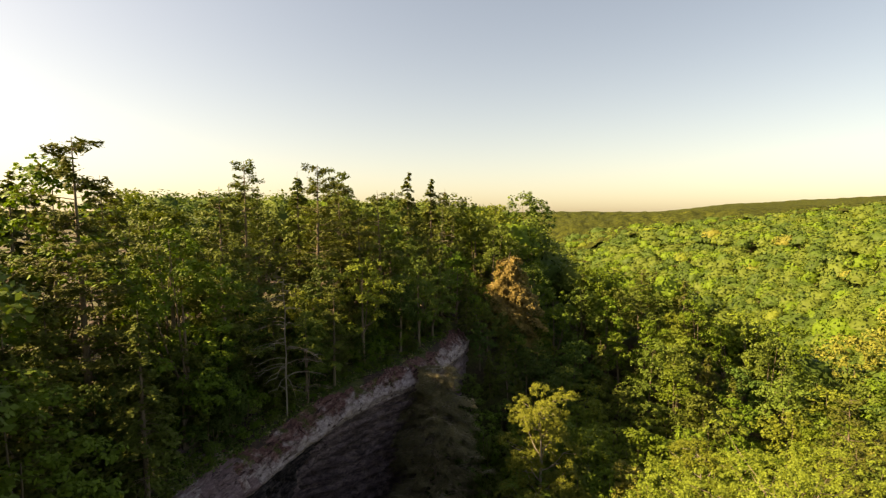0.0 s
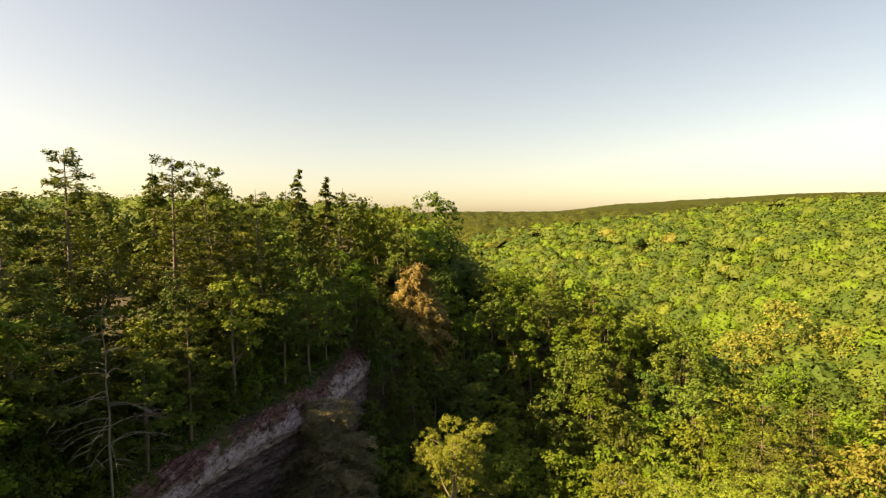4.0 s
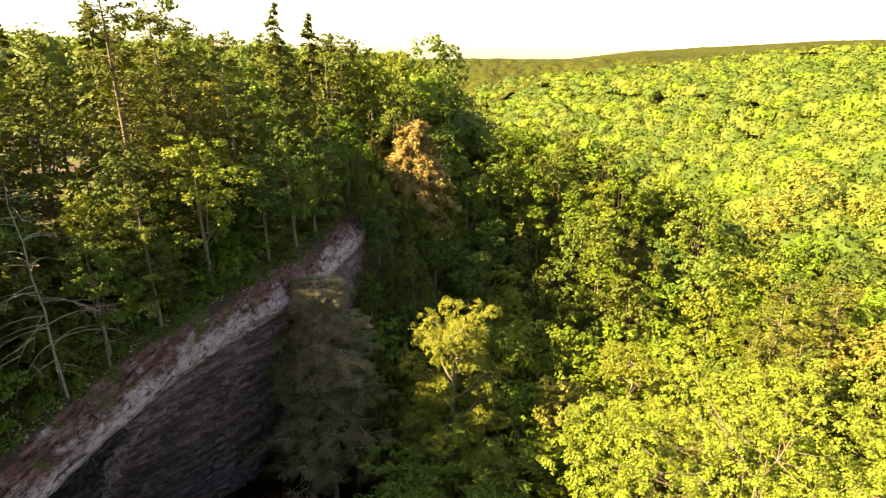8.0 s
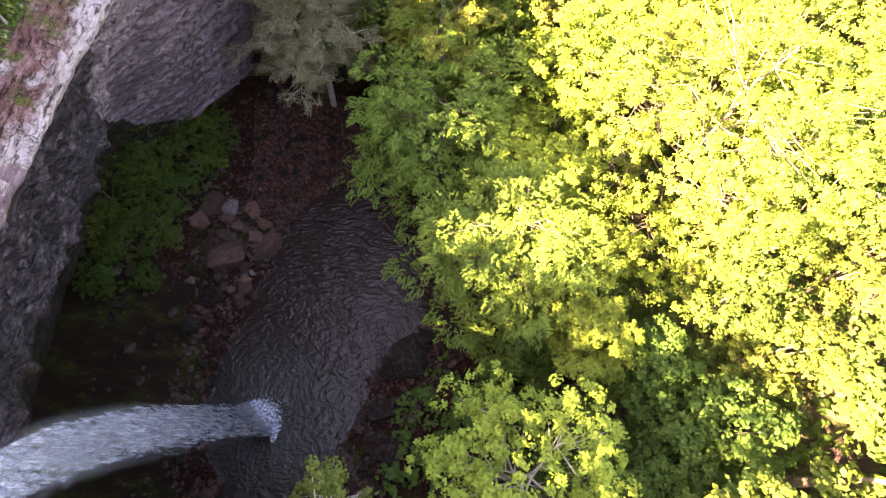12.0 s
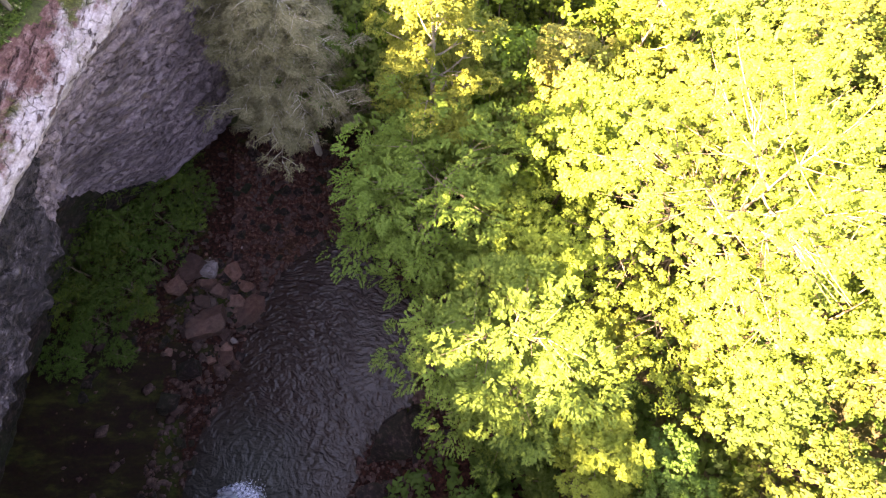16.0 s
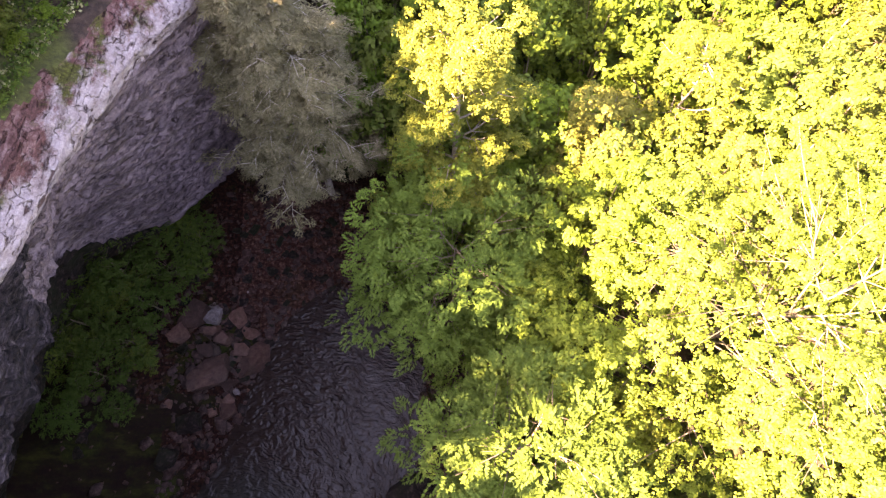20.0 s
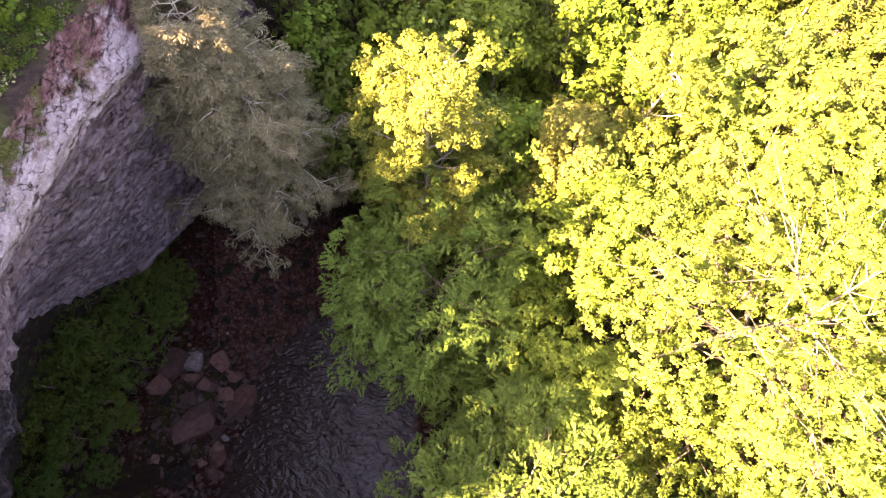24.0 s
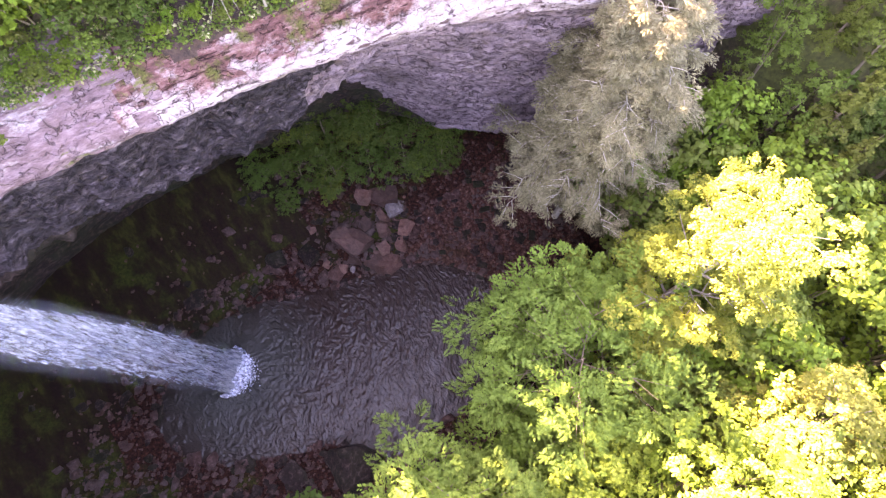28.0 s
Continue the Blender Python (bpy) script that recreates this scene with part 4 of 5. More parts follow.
pool_me = bpy.data.meshes.new("pool")
bm = bmesh.new()
ring = [bm.verts.new((x + (x - 6) * 0.1, y + (y - 20) * 0.1, 0)) for x, y in POOL]
bm.faces.new(ring)
bm.to_mesh(pool_me)
bm.free()
pool_me.materials.append(WATER)
tagged(new("water_pool", pool_me), "dark rippled plunge pool below the waterfall", "water", kind="structure")


# ---- waterfall ----
LIP, FOOT = np.array([-0.8, 5.1, 31.0]), np.array([0.5, 11.5, 0.0])


def build_fall():
    root = empty("waterfall", *FOOT)
    rs = np.random.RandomState(4)
    width0, width1 = 3.4, 5.4
    across0, across1 = np.array([0.5, -0.87, 0]), np.array([0.75, -0.66, 0])
    for layer in range(3):
        n, m = 60, 110
        t = np.linspace(0, 1, m)
        w = np.linspace(-0.5, 0.5, n)
        T, Wd = np.meshgrid(t, w, indexing="ij")
        drop = T ** 1.0
        z = LIP[2] * (1 - drop)
        s = np.sqrt(drop)
        c = LIP[:2] + (FOOT - LIP)[:2] * s[..., None]
        wid = width0 + (width1 - width0) * s
        edge = 1 + 0.06 * fbm(np.column_stack([T.ravel() * 9, np.sign(Wd.ravel()) * 3 + layer]), 3).reshape(T.shape)
        ac = across0 + (across1 - across0) * s[..., None]
        x = c[..., 0] + ac[..., 0] * Wd * wid * edge
        y = c[..., 1] + ac[..., 1] * Wd * wid * edge
        off = 0.22 * fbm(np.column_stack([Wd.ravel() * 14, T.ravel() * 5 + layer * 7]), 4, layer).reshape(T.shape) * (0.3 + s) + (layer - 1) * 0.35
        x, y = x + off * 0.87, y + off * 0.5
        V = np.stack([x, y, z], -1).reshape(-1, 3) - FOOT
        i, j = np.meshgrid(np.arange(m - 1), np.arange(n - 1), indexing="ij")
        k = i * n + j
        F = np.stack([k, k + 1, k + n + 1, k + n], -1).reshape(-1, 4)
        me = mesh_from("water_sheet", V, F, FOAM, smooth=True)
        edge_thin = 0.40 * smooth(0.32, 0.5, np.abs(Wd)) + 0.06 * smooth(0.0, 0.5, Wd) + 0.03 * layer - 0.3 * smooth(0.86, 0.99, T)
        me.attributes.new("thin", "FLOAT", "POINT").data.foreach_set("value", edge_thin.ravel().astype(np.float32))
        part("water_sheet", me, root)
    # foam heaped in a crescent along the foot, with drops thrown out beyond it
    u = rs.uniform(-1, 1, 9000)
    out = np.abs(rs.normal(0, 0.62, 9000)) * (1.25 - u * u) + 0.25 * np.sin(u * 9 + 1) * rs.uniform(0, 1, 9000)
    base = across1[None, :2] * (u * 2.7)[:, None] + np.array([0.66, 0.75])[None] * (0.7 * (1 - u * u) - 0.55 + out)[:, None]
    p = np.column_stack([base, np.abs(rs.normal(0, 0.35, 9000)) * np.exp(-(out / 0.8) ** 2) + 0.03])
    part("splash", mesh_from("splash", *blades(rs, p, np.tile([0, 0, 1.0], (len(p), 1)), 0.19, 0.6, 1.0), SPRAY), root)
    run = np.array([LIP[:2], LIP[:2] + (-0.3, -0.2), (-6, 2.6), (-14, -3), (-26, -16)])
    zz = [LIP[2] + 0.02, LIP[2] + 0.05, 31.5, 31.9, 32.4]
    V = [(*(q + off), z) for q, z in zip(run, zz) for off in (np.array([0.75, -1.3]), np.array([-0.75, 1.3]))]
    F = [(2 * k, 2 * k + 1, 2 * k + 3, 2 * k + 2) for k in range(len(run) - 1)]
    part("stream", mesh_from("stream", np.array(V) - FOOT, F, WATER), root, "shallow stream running to the lip")
    return tagged(root, "tall white waterfall dropping free into the pool", "waterfall")


build_fall()


# ---- trees ----
def put(root, x, y, turn=0.0, scale=1.0, sink=0.1, z=None):
    root.matrix_basis = pose(x, y, (ground_z(x, y) if z is None else z) - sink, 0, 0, turn) @ Matrix.Diagonal((scale, scale, scale, 1))
    return root


R = np.random.RandomState
# lone trees that stand out
big = put(open_tree("broadleaf_tree", R(1), 27, 14.0, 0.3, 30, 10, 6400, 34, 0.52, 0.215, LEAF_YELLOW, BARK, False, 0.75), 41.0, 33)
tagged(big, "huge sunlit yellow-green broadleaf tree with a wide crown", "tree")
top_yellow = 35.0 - ground_z(20.6, 46.9)
yellow = put(open_tree("broadleaf_tree", R(2), top_yellow, 5.2, 0.42, 24, 5, 2000, 32, 0.45, 0.18, LEAF_LEMON, BARK_GREY, False, 0.8), 20.6, 46.9)
tagged(yellow, "slender yellow-green tree with open limbs standing clear of its neighbours", "tree")
deep = put(open_tree("broadleaf_tree", R(3), 20.5, 9.8, 0.2, 24, 7, 3000, 28, 1.15, 0.27, LEAF_FROND, BARK, True, 0.5), 19.8, 38.0)
tagged(deep, "broad mid-green tree with drooping feathered sprays over the pool", "tree")
second = put(open_tree("broadleaf_tree", R(4), 24, 7.8, 0.2, 19, 7, 2100, 27, 1.1, 0.26, LEAF_FROND, BARK, True, 0.5), 25.2, 22.8)
tagged(second, "green tree with feathered sprays on the pool bank", "tree")
for x, y, top, radius, seed, leaf, note in [(32.2, 48.8, 24.5, 4.4, 11, LEAF_TAN, "tan-topped tree with open limbs on the gorge slope"), (39.5, 52.5, 27, 5.2, 12, LEAF_YELLOW, "yellow-green tree with open limbs on the gorge slope"),
                                            (23.8, 5.6, 31, 6.0, 13, LEAF_YELLOW, "sunlit yellow-green tree near the cliff foot"), (31.6, 15.6, 21.5, 3.2, 14, LEAF_YELLOW, "narrow sunlit tree on the pool bank"),
                                            (24.5, 31.5, 15.5, 4.2, 15, LEAF_FROND, "thin green tree with bare twigs under its neighbours")]:
    tagged(put(open_tree("broadleaf_tree", R(seed), top - ground_z(x, y), radius, 0.5, 13, 6, 900, 26, 0.42, 0.24, leaf, BARK_GREY, False, 0.8), x, y), note, "tree")
top_grey = 34.8 - ground_z(5.4, 50.6)
grey = put(ragged_hemlock("hemlock_tree", R(5), top_grey, 7.2, 0.24, 120, NEEDLE_GREY, BARK_PALE), 5.4, 50.6)
tagged(grey, "grey-brown hemlock with bare twigs beside the cliff", "tree")
slim = put(open_tree("broadleaf_tree", R(7), 30.5 - ground_z(12.4, 4.6), 3.0, 0.6, 8, 4, 150, 26, 0.5, 0.26, LEAF, BARK_PALE, False, 0.8), 12.4, 4.6)
tagged(slim, "slim grey-green young tree below the cliff", "tree")
top_brown = 46.5 - ground_z(13.0, 86.5)
brown = put(conifer("hemlock_tree", R(6), top_brown, 8.6, 0.04, 52000, 0.55, NEEDLE_BROWN, BARK_GREY, 0.2, 24, 13, 0.35, 0.22, 0.3), 13.0, 86.5)
tagged(brown, "dying hemlock with rusty brown needles", "tree")

# woods: a few of each kind grown once in three finenesses, then copied
WOODS = [("broadleaf_tree", 19, 5.4, LEAF, "green broadleaf tree in dense woods", "woodland trees"),
         ("broadleaf_tree", 21, 5.9, LEAF_BRIGHT, "bright green broadleaf tree in dense woods", "woodland trees"),
         ("broadleaf_tree", 17, 5.0, LEAF_DEEP, "deep green broadleaf tree in dense woods", "woodland trees"),
         ("broadleaf_tree", 19, 5.6, LEAF_YELLOW, "yellow-green broadleaf tree in dense woods", "woodland trees"),
         ("pine_tree", 22, 4.6, NEEDLE, "tall pine with flat tiers of needles", "woodland pines"),
         ("hemlock_tree", 19, 4.2, NEEDLE, "dark green hemlock in the woods", "woodland hemlocks"),
         ("broadleaf_tree", 18, 5.6, LEAF_TAN, "tan-topped broadleaf tree in dense woods", "woodland trees")]
FINE = [(430, 22, 0.62, 0.36, 15000, 0.4), (270, 18, 0.75, 0.42, 9000, 0.48), (250, 14, 0.85, 0.5, 4200, 0.7)]
grown, taken = {}, [(41, 33, 10), (20.6, 46.9, 3), (19.8, 38, 5), (8.5, 43.5, 5), (25.2, 22.8, 5), (5.4, 50.6, 4), (12.4, 4.6, 2), (13.4, 87.8, 4), (32.2, 48.8, 3), (39.5, 52.5, 3.5), (23.8, 5.6, 4), (31.6, 15.6, 2.5), (24.5, 31.5, 2.5)]


def plant(kind, x, y, scale=1.0, turn=0.0, top=None, coarse=False):
    away = math.hypot(x - 14, y - 22)
    level = 0 if away < 28 else 1 if away < 72 else 2
    level = 2 if coarse else level
    name, height, radius, leaf, label, group = WOODS[kind]
    if top is not None:
        scale = (top - ground_z(x, y)) / height
    taken.append((x, y, 3.4 * scale))
    key = (kind, level, int(turn) % (2 if level < 2 else 1))
    if key in grown:
        root = copy_thing(grown[key], Matrix())
    else:
        n, per, tuft, size, needles, spray = FINE[level]
        rs = R(100 + kind * 10 + level + key[2] * 5)
        if name == "broadleaf_tree":
            root = broadleaf(name, rs, height, radius, 0.14, n, per, tuft, size, leaf, BARK, 20, 4)
        elif name == "pine_tree":
            root = conifer(name, rs, height, radius * 1.15, 0.24, needles, spray, leaf, BARK, 0.03, 14, 7, 0.5, 0.15, 0.3)
        else:
            root = conifer(name, rs, height, radius, 0.1, needles, spray, leaf, BARK, 0.25, 20, 7)
        grown[key] = tagged(root, label, "tree", group)
    if scale < 0.5:
        root.name = "sapling"
    return put(root, x, y, turn, scale, 0.15)


def free(x, y, r):
    t = np.array(taken)
    return bool(((x - t[:, 0]) ** 2 + (y - t[:, 1]) ** 2 > (0.79 * (r + t[:, 2])) ** 2).all())


# trees that mark the skyline and the edge of the woods: kind, x, y, height of the top
for kind, x, y, top in [(4, -18.6, 44.4, 62.5), (5, -20, 62, 62.5), (0, -15.5, 70, 63), (3, -11, 77.6, 57), (5, -9, 89, 64), (5, -5, 95, 63), (0, -1.5, 99, 60.5), (3, 4, 103, 58), (3, 7, 108, 58.4),
                        (0, 15.7, 128, 62), (4, -12, 51.5, 62.5), (4, -6.5, 54.7, 55), (1, 43.5, 81.8, 28.2), (4, -14.6, 16, 61.5), (4, -13.5, 4.5, 61), (5, -5.8, 11.5, 49.5),
                        (1, -4.5, 2.2, 48.5), (0, -15, 26, 57.6), (4, -11, 28, 58.3), (3, 46, 55, 25), (0, 50, 20, 26), (0, 34, 13, 15), (2, 41, 12, 17), (2, 28, 13.5, 12), (2, 35, 20.5, 15), (2, 24.5, 14.5, 10), (2, 38, 5, 16),
                        (1, 27, 57, 24.5), (1, 34, 61, 25.5), (1, 40.5, 60, 26), (0, 22.5, 55.5, 25), (1, 29, 50.5, 22.5), (6, 108, 132, 31.6), (6, 92, 118, 27), (6, 110, 112, 29), (1, 18, 58, 26), (0, 12.5, 53, 24), (1, 11, 60, 25), (0, 7.5, 54.5, 22), (5, 16, 66, 29), (0, 29, 45, 19), (0, 26, 53, 22), (1, 22, 92, 40), (3, 52, 48, 27), (4, 51.4, 108, 40.4), (4, 42.7, 111.4, 42.6), (1, 37.3, 112.4, 38.5), (5, 29.3, 113.3, 41.2), (0, 32.4, 104, 34), (1, 40.3, 95, 33), (1, 35.4, 92.3, 31), (3, 46.5, 93, 31), (5, 51, 88.5, 28), (5, 55, 87, 24.5), (3, 47.5, 101, 34), (5, 57, 96, 24), (4, 46.5, 117, 41)]:
    plant(kind, x, y, 1.0, round(37 * x), top)

# low trees on the steep bank below the rusty hemlock
for kind, x, y, scale in [(0, 14, 70, 0.5), (2, 17, 73, 0.55), (5, 12.5, 75, 0.5), (0, 18, 79, 0.5), (2, 14.5, 80, 0.45), (0, 9.5, 64, 0.55), (2, 20, 84, 0.5), (1, 16, 62, 0.6), (5, 19.5, 66, 0.7),
                          (2, 22, 71, 0.7), (0, 23, 77, 0.65), (5, 11, 69.5, 0.45), (2, 8.6, 59, 0.6), (0, 13, 65.5, 0.6), (5, 16.2, 84, 0.4), (2, 17, 68, 0.5), (0, 11.5, 80, 0.35), (2, 20.5, 75, 0.6), (5, 7.6, 58, 0.6), (2, 9.2, 62, 0.65), (0, 8.6, 66.5, 0.55), (2, 9.0, 71, 0.5), (5, 10.8, 56.5, 0.7), (0, 10, 74, 0.45)]:
    plant(kind, x, y, scale, round(61 * x))

rs = R(77)
spots = rs.uniform((-80, -28), (130, 135), (19000, 2))
sd, sra = gorge_side(spots)
spd = pool_distance(spots)
for (x, y), d, ra, pd in zip(spots, sd, sra, spd):
    a = math.atan2(x - 20, y + 17)
    # trees south of y = -6 are out of view, kept for their shade
    if d < -38 or y < -16 or (y < -6 and (x > 2 or x < -30)) or (y >= -6 and not -1.05 < a < 0.85) or math.hypot(x - 20, y) > 118 or (x > 60 and y < 10):
        continue
    if pd < 4.5 or (-3.2 < d < 2.5 and ra < 17.3) or (d >= 0 and x < 5 and y < 50) or (d >= 0 and y < 20 and x < 22.5):
        continue
    # below y = 21 darker kinds: the near bank's shade put into leaf colour
    kind = rs.choice(7, p=[0.20, 0.19, 0.12, 0.07, 0.18, 0.22, 0.02]) if d < 0 else rs.choice([0, 2, 2, 0, 5]) if y < 21 else rs.choice(7, p=[0.29, 0.26, 0.15, 0.21, 0.02, 0.05, 0.02])
    s = rs.uniform(0.9, 1.15) if d < 0 else rs.uniform(0.65, 1.2) if x < 60 else rs.uniform(0.9, 1.25)
    if -10 < d < 0:
        s *= 0.6 + 0.03 * -d
    if abs(x - 19.5 + 0.08 * y) < 3.5 + 0.03 * y and 45 < y < 87:
        if d < 0:
            continue
        s *= 0.5
    if d < 0 and 29 < y < 41 and x > -24:
        s *= 0.74
    if d < 0 and 78 < y < 106 and x > -16:
        s *= 0.6
    if free(x, y, 3.6 * s):
        plant(kind, x, y, s, rs.uniform(0, 360), None, d < -20 or y < -4)

# lower trees on the near bank, its shade put into deeper leaf greens
for x in range(24, 54, 4):
    for y in (-4, 0, 4, 8, 12):
        a, b = x + rs.uniform(-1.2, 1.2), y + rs.uniform(-1.2, 1.2)
        if free(a, b, 1.6):
            plant(rs.choice([0, 2, 2]), a, b, rs.uniform(0.5, 0.75), rs.uniform(0, 360))

# tall trees on the plateau south of the stream, unseen, added for shade
for k, (x, y) in enumerate([(-5, -6), (-9, -2.5), (-12, -9), (-15, -4), (-19, -11), (-3, -12), (-10, -15), (-21, -2), (2, -14), (-16, -18)]):
    plant((0, 4, 1, 2)[k % 4], x, y, 1.0, 57 * k, 58.5 + (k * 7 % 5))

# woods behind the start and on the far bank
for x, y in rs.uniform((-45, -48), (105, 12), (240, 2)):
    if (x > 56 or y < -14) and math.hypot(x - 20, y + 17) > 13 and abs(gorge_side(np.array([[x, y]]))[0][0]) > 4 and free(x, y, 4.6):
        plant(rs.choice([0, 1, 2, 4]), x, y, rs.uniform(0.6, 0.8), rs.uniform(0, 360), None, True)

# young hemlocks and saplings along the cliff's edge, darker leaves standing in for shade
for _ in range(130):
    s = rs.uniform(6.5, 17.0)
    (px, py), (nx, ny) = rim_at(s)
    w = rs.uniform(4.6, 14.0)
    plant(rs.choice([5, 5, 2, 2, 0]), px + nx * w, py + ny * w, rs.uniform(0.22, 0.5), rs.uniform(0, 360))

tagged(put(snag("dead_tree", R(31), 15.5, 30, BARK_GREY), -5.5, 30.0), "bare grey dead tree at the cliff edge", "dead tree")
tagged(put(snag("dead_tree", R(32), 8, 12, BARK), -5.0, 33.5), "short bare dead tree at the cliff edge", "dead tree")
tagged(put(snag("dead_tree", R(33), 22, 14, BARK_GREY), -2.0, 93), "pale bare treetop above the woods", "dead tree")


# ---- low growth ----
def shrub(rs, radius, height, leaf, n=120):
    root = new("shrub")
    root.empty_display_size = 0.2
    for i in range(4):
        a = rs.uniform(0, 6.28)
        part("stem", mesh_from("stem", *tubes([[(0.1 * math.cos(a), 0.1 * math.sin(a), -0.3, 0.05), (0.4 * radius * math.cos(a), 0.4 * radius * math.sin(a), height * 0.5, 0.035), (0.6 * radius * math.cos(a), 0.6 * radius * math.sin(a), height * 0.85, 0.012)]], 5), BARK), root)
    lobes = [(radius * 0.5 * math.cos(k * 2.1), radius * 0.5 * math.sin(k * 2.1), height * rs.uniform(0.4, 0.75), radius * rs.uniform(0.35, 0.55), height * rs.uniform(0.2, 0.35)) for k in range(6)]
    p, d = crown_points(rs, n, lobes, 0.6)
    part("foliage", mesh_from("foliage", *tufts(rs, p, d, 12, 0.45, 0.26), leaf), root)
    return root


bushes = [shrub(R(44), 1.7, 2.2, LEAF_DEEP, 80), open_tree("young_tree", R(41), 7.5, 3.6, 0.12, 10, 4, 330, 18, 0.8, 0.26, LEAF_SHADED, BARK, True, 0.45), shrub(R(42), 2.0, 2.8, LEAF, 90), shrub(R(43), 1.6, 1.9, LEAF_BRIGHT, 70), open_tree("young_tree", R(45), 6.5, 3.2, 0.15, 9, 4, 280, 18, 0.75, 0.25, LEAF, BARK, True, 0.45)]
first = [True] * 5


def plant_shrub(i, x, y, scale, turn, label, z=None):
    ob = bushes[i] if first[i] else copy_thing(bushes[i], Matrix())
    first[i] = False
    put(ob, x, y, turn, scale, 0.05, z)
    tagged(ob, label, "tree" if i in (1, 4) else "shrub", "young trees under the overhang" if i in (1, 4) else "shrubs")


# young trees whose leaf colour carries the overhang's shade
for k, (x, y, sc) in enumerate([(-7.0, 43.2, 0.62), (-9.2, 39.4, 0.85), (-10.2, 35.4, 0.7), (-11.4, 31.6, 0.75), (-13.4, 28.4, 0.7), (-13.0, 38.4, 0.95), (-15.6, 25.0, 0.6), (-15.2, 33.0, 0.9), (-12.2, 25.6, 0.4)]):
    plant_shrub(1, x, y, sc, 50 * k, "deep green young tree under the overhang", float(land(np.array([[x, y]]))[0]))
for k, (x, y, sc) in enumerate([(-8.6, 43.6, 0.6), (-7.6, 40.6, 0.5), (-13.4, 36.2, 0.8), (-11.0, 30.6, 0.55), (-16.0, 30.0, 0.8)]):
    plant_shrub(4, x, y, sc, 70 * k, "mid-green leafy young tree under the overhang", float(land(np.array([[x, y]]))[0]))
for x, y, z, sc in [(-8.3, 47.7, 6.6, 1.25), (-7.4, 49.2, 8.2, 1.0), (-9.2, 46.2, 5.6, 1.0)]:
    plant_shrub(0, x, y, sc, 40 * y, "dark green ferny growth on the foot of the rock wall", z)
rs, low = R(55), []
for _ in range(1800):
    (px, py), (nx, ny) = rim_at(rs.uniform(4.8, 17.2))
    w = rs.uniform(5.2, 12) if rs.rand() < 0.66 else rs.uniform(3.0, 5.4)
    x, y = px + nx * w, py + ny * w
    if y < 3 or not all((x - a) ** 2 + (y - b) ** 2 > 1.25 ** 2 for a, b in low) or len(low) > 230:
        continue
    low.append((x, y))
    plant_shrub(rs.choice([0, 2, 3, 3]), x, y, rs.uniform(0.25, 0.5) if w < 5 else rs.uniform(0.6, 1.4), rs.uniform(0, 360), "low green shrub on the cliff top")


def build_undergrowth():
    """Low leafy growth over the forest floor, and moss and small plants behind the cliff's lip."""
    rs = R(71)
    p = rs.uniform((14, -14), (78, 82), (5200, 2))
    d, _ = gorge_side(p)
    p = p[(d > 3) & (pool_distance(p) > 4.0)]
    z = land(p)
    v1, f1 = tufts(rs, np.column_stack([p, z + 0.2]), np.tile([0, 0, 1.0], (len(p), 1)), 9, 1.1, 0.75)
    s, w = rs.uniform(5.2, 17.0, 7000), 2.5 + 6.5 * rs.uniform(0, 1, 7000) ** 1.2
    q = np.array([rim_at(a)[0] + rim_at(a)[1] * b for a, b in zip(s, w)])
    dq, _ = gorge_side(q)
    q, dq = q[dq < -2.4], dq[dq < -2.4]
    v2, f2 = tufts(rs, np.column_stack([q, table(q, dq) + 0.02]), np.tile([0, 0, 1.0], (len(q), 1)), 7, 0.36, 0.2)
    slot = np.concatenate([np.zeros(len(f1), int), np.repeat(rs.choice(3, len(f2) // 14, p=[0.36, 0.5, 0.14]), 14)])
    me = mesh_from("undergrowth", np.concatenate([v1, v2]), np.concatenate([f1, f2 + len(v1)]), [LEAF_DEEP, LEAF, NEEDLE_GREY], slot)
    tagged(new("undergrowth", me), "low green undergrowth covering the forest floor", "undergrowth", kind="stuff")


build_undergrowth()

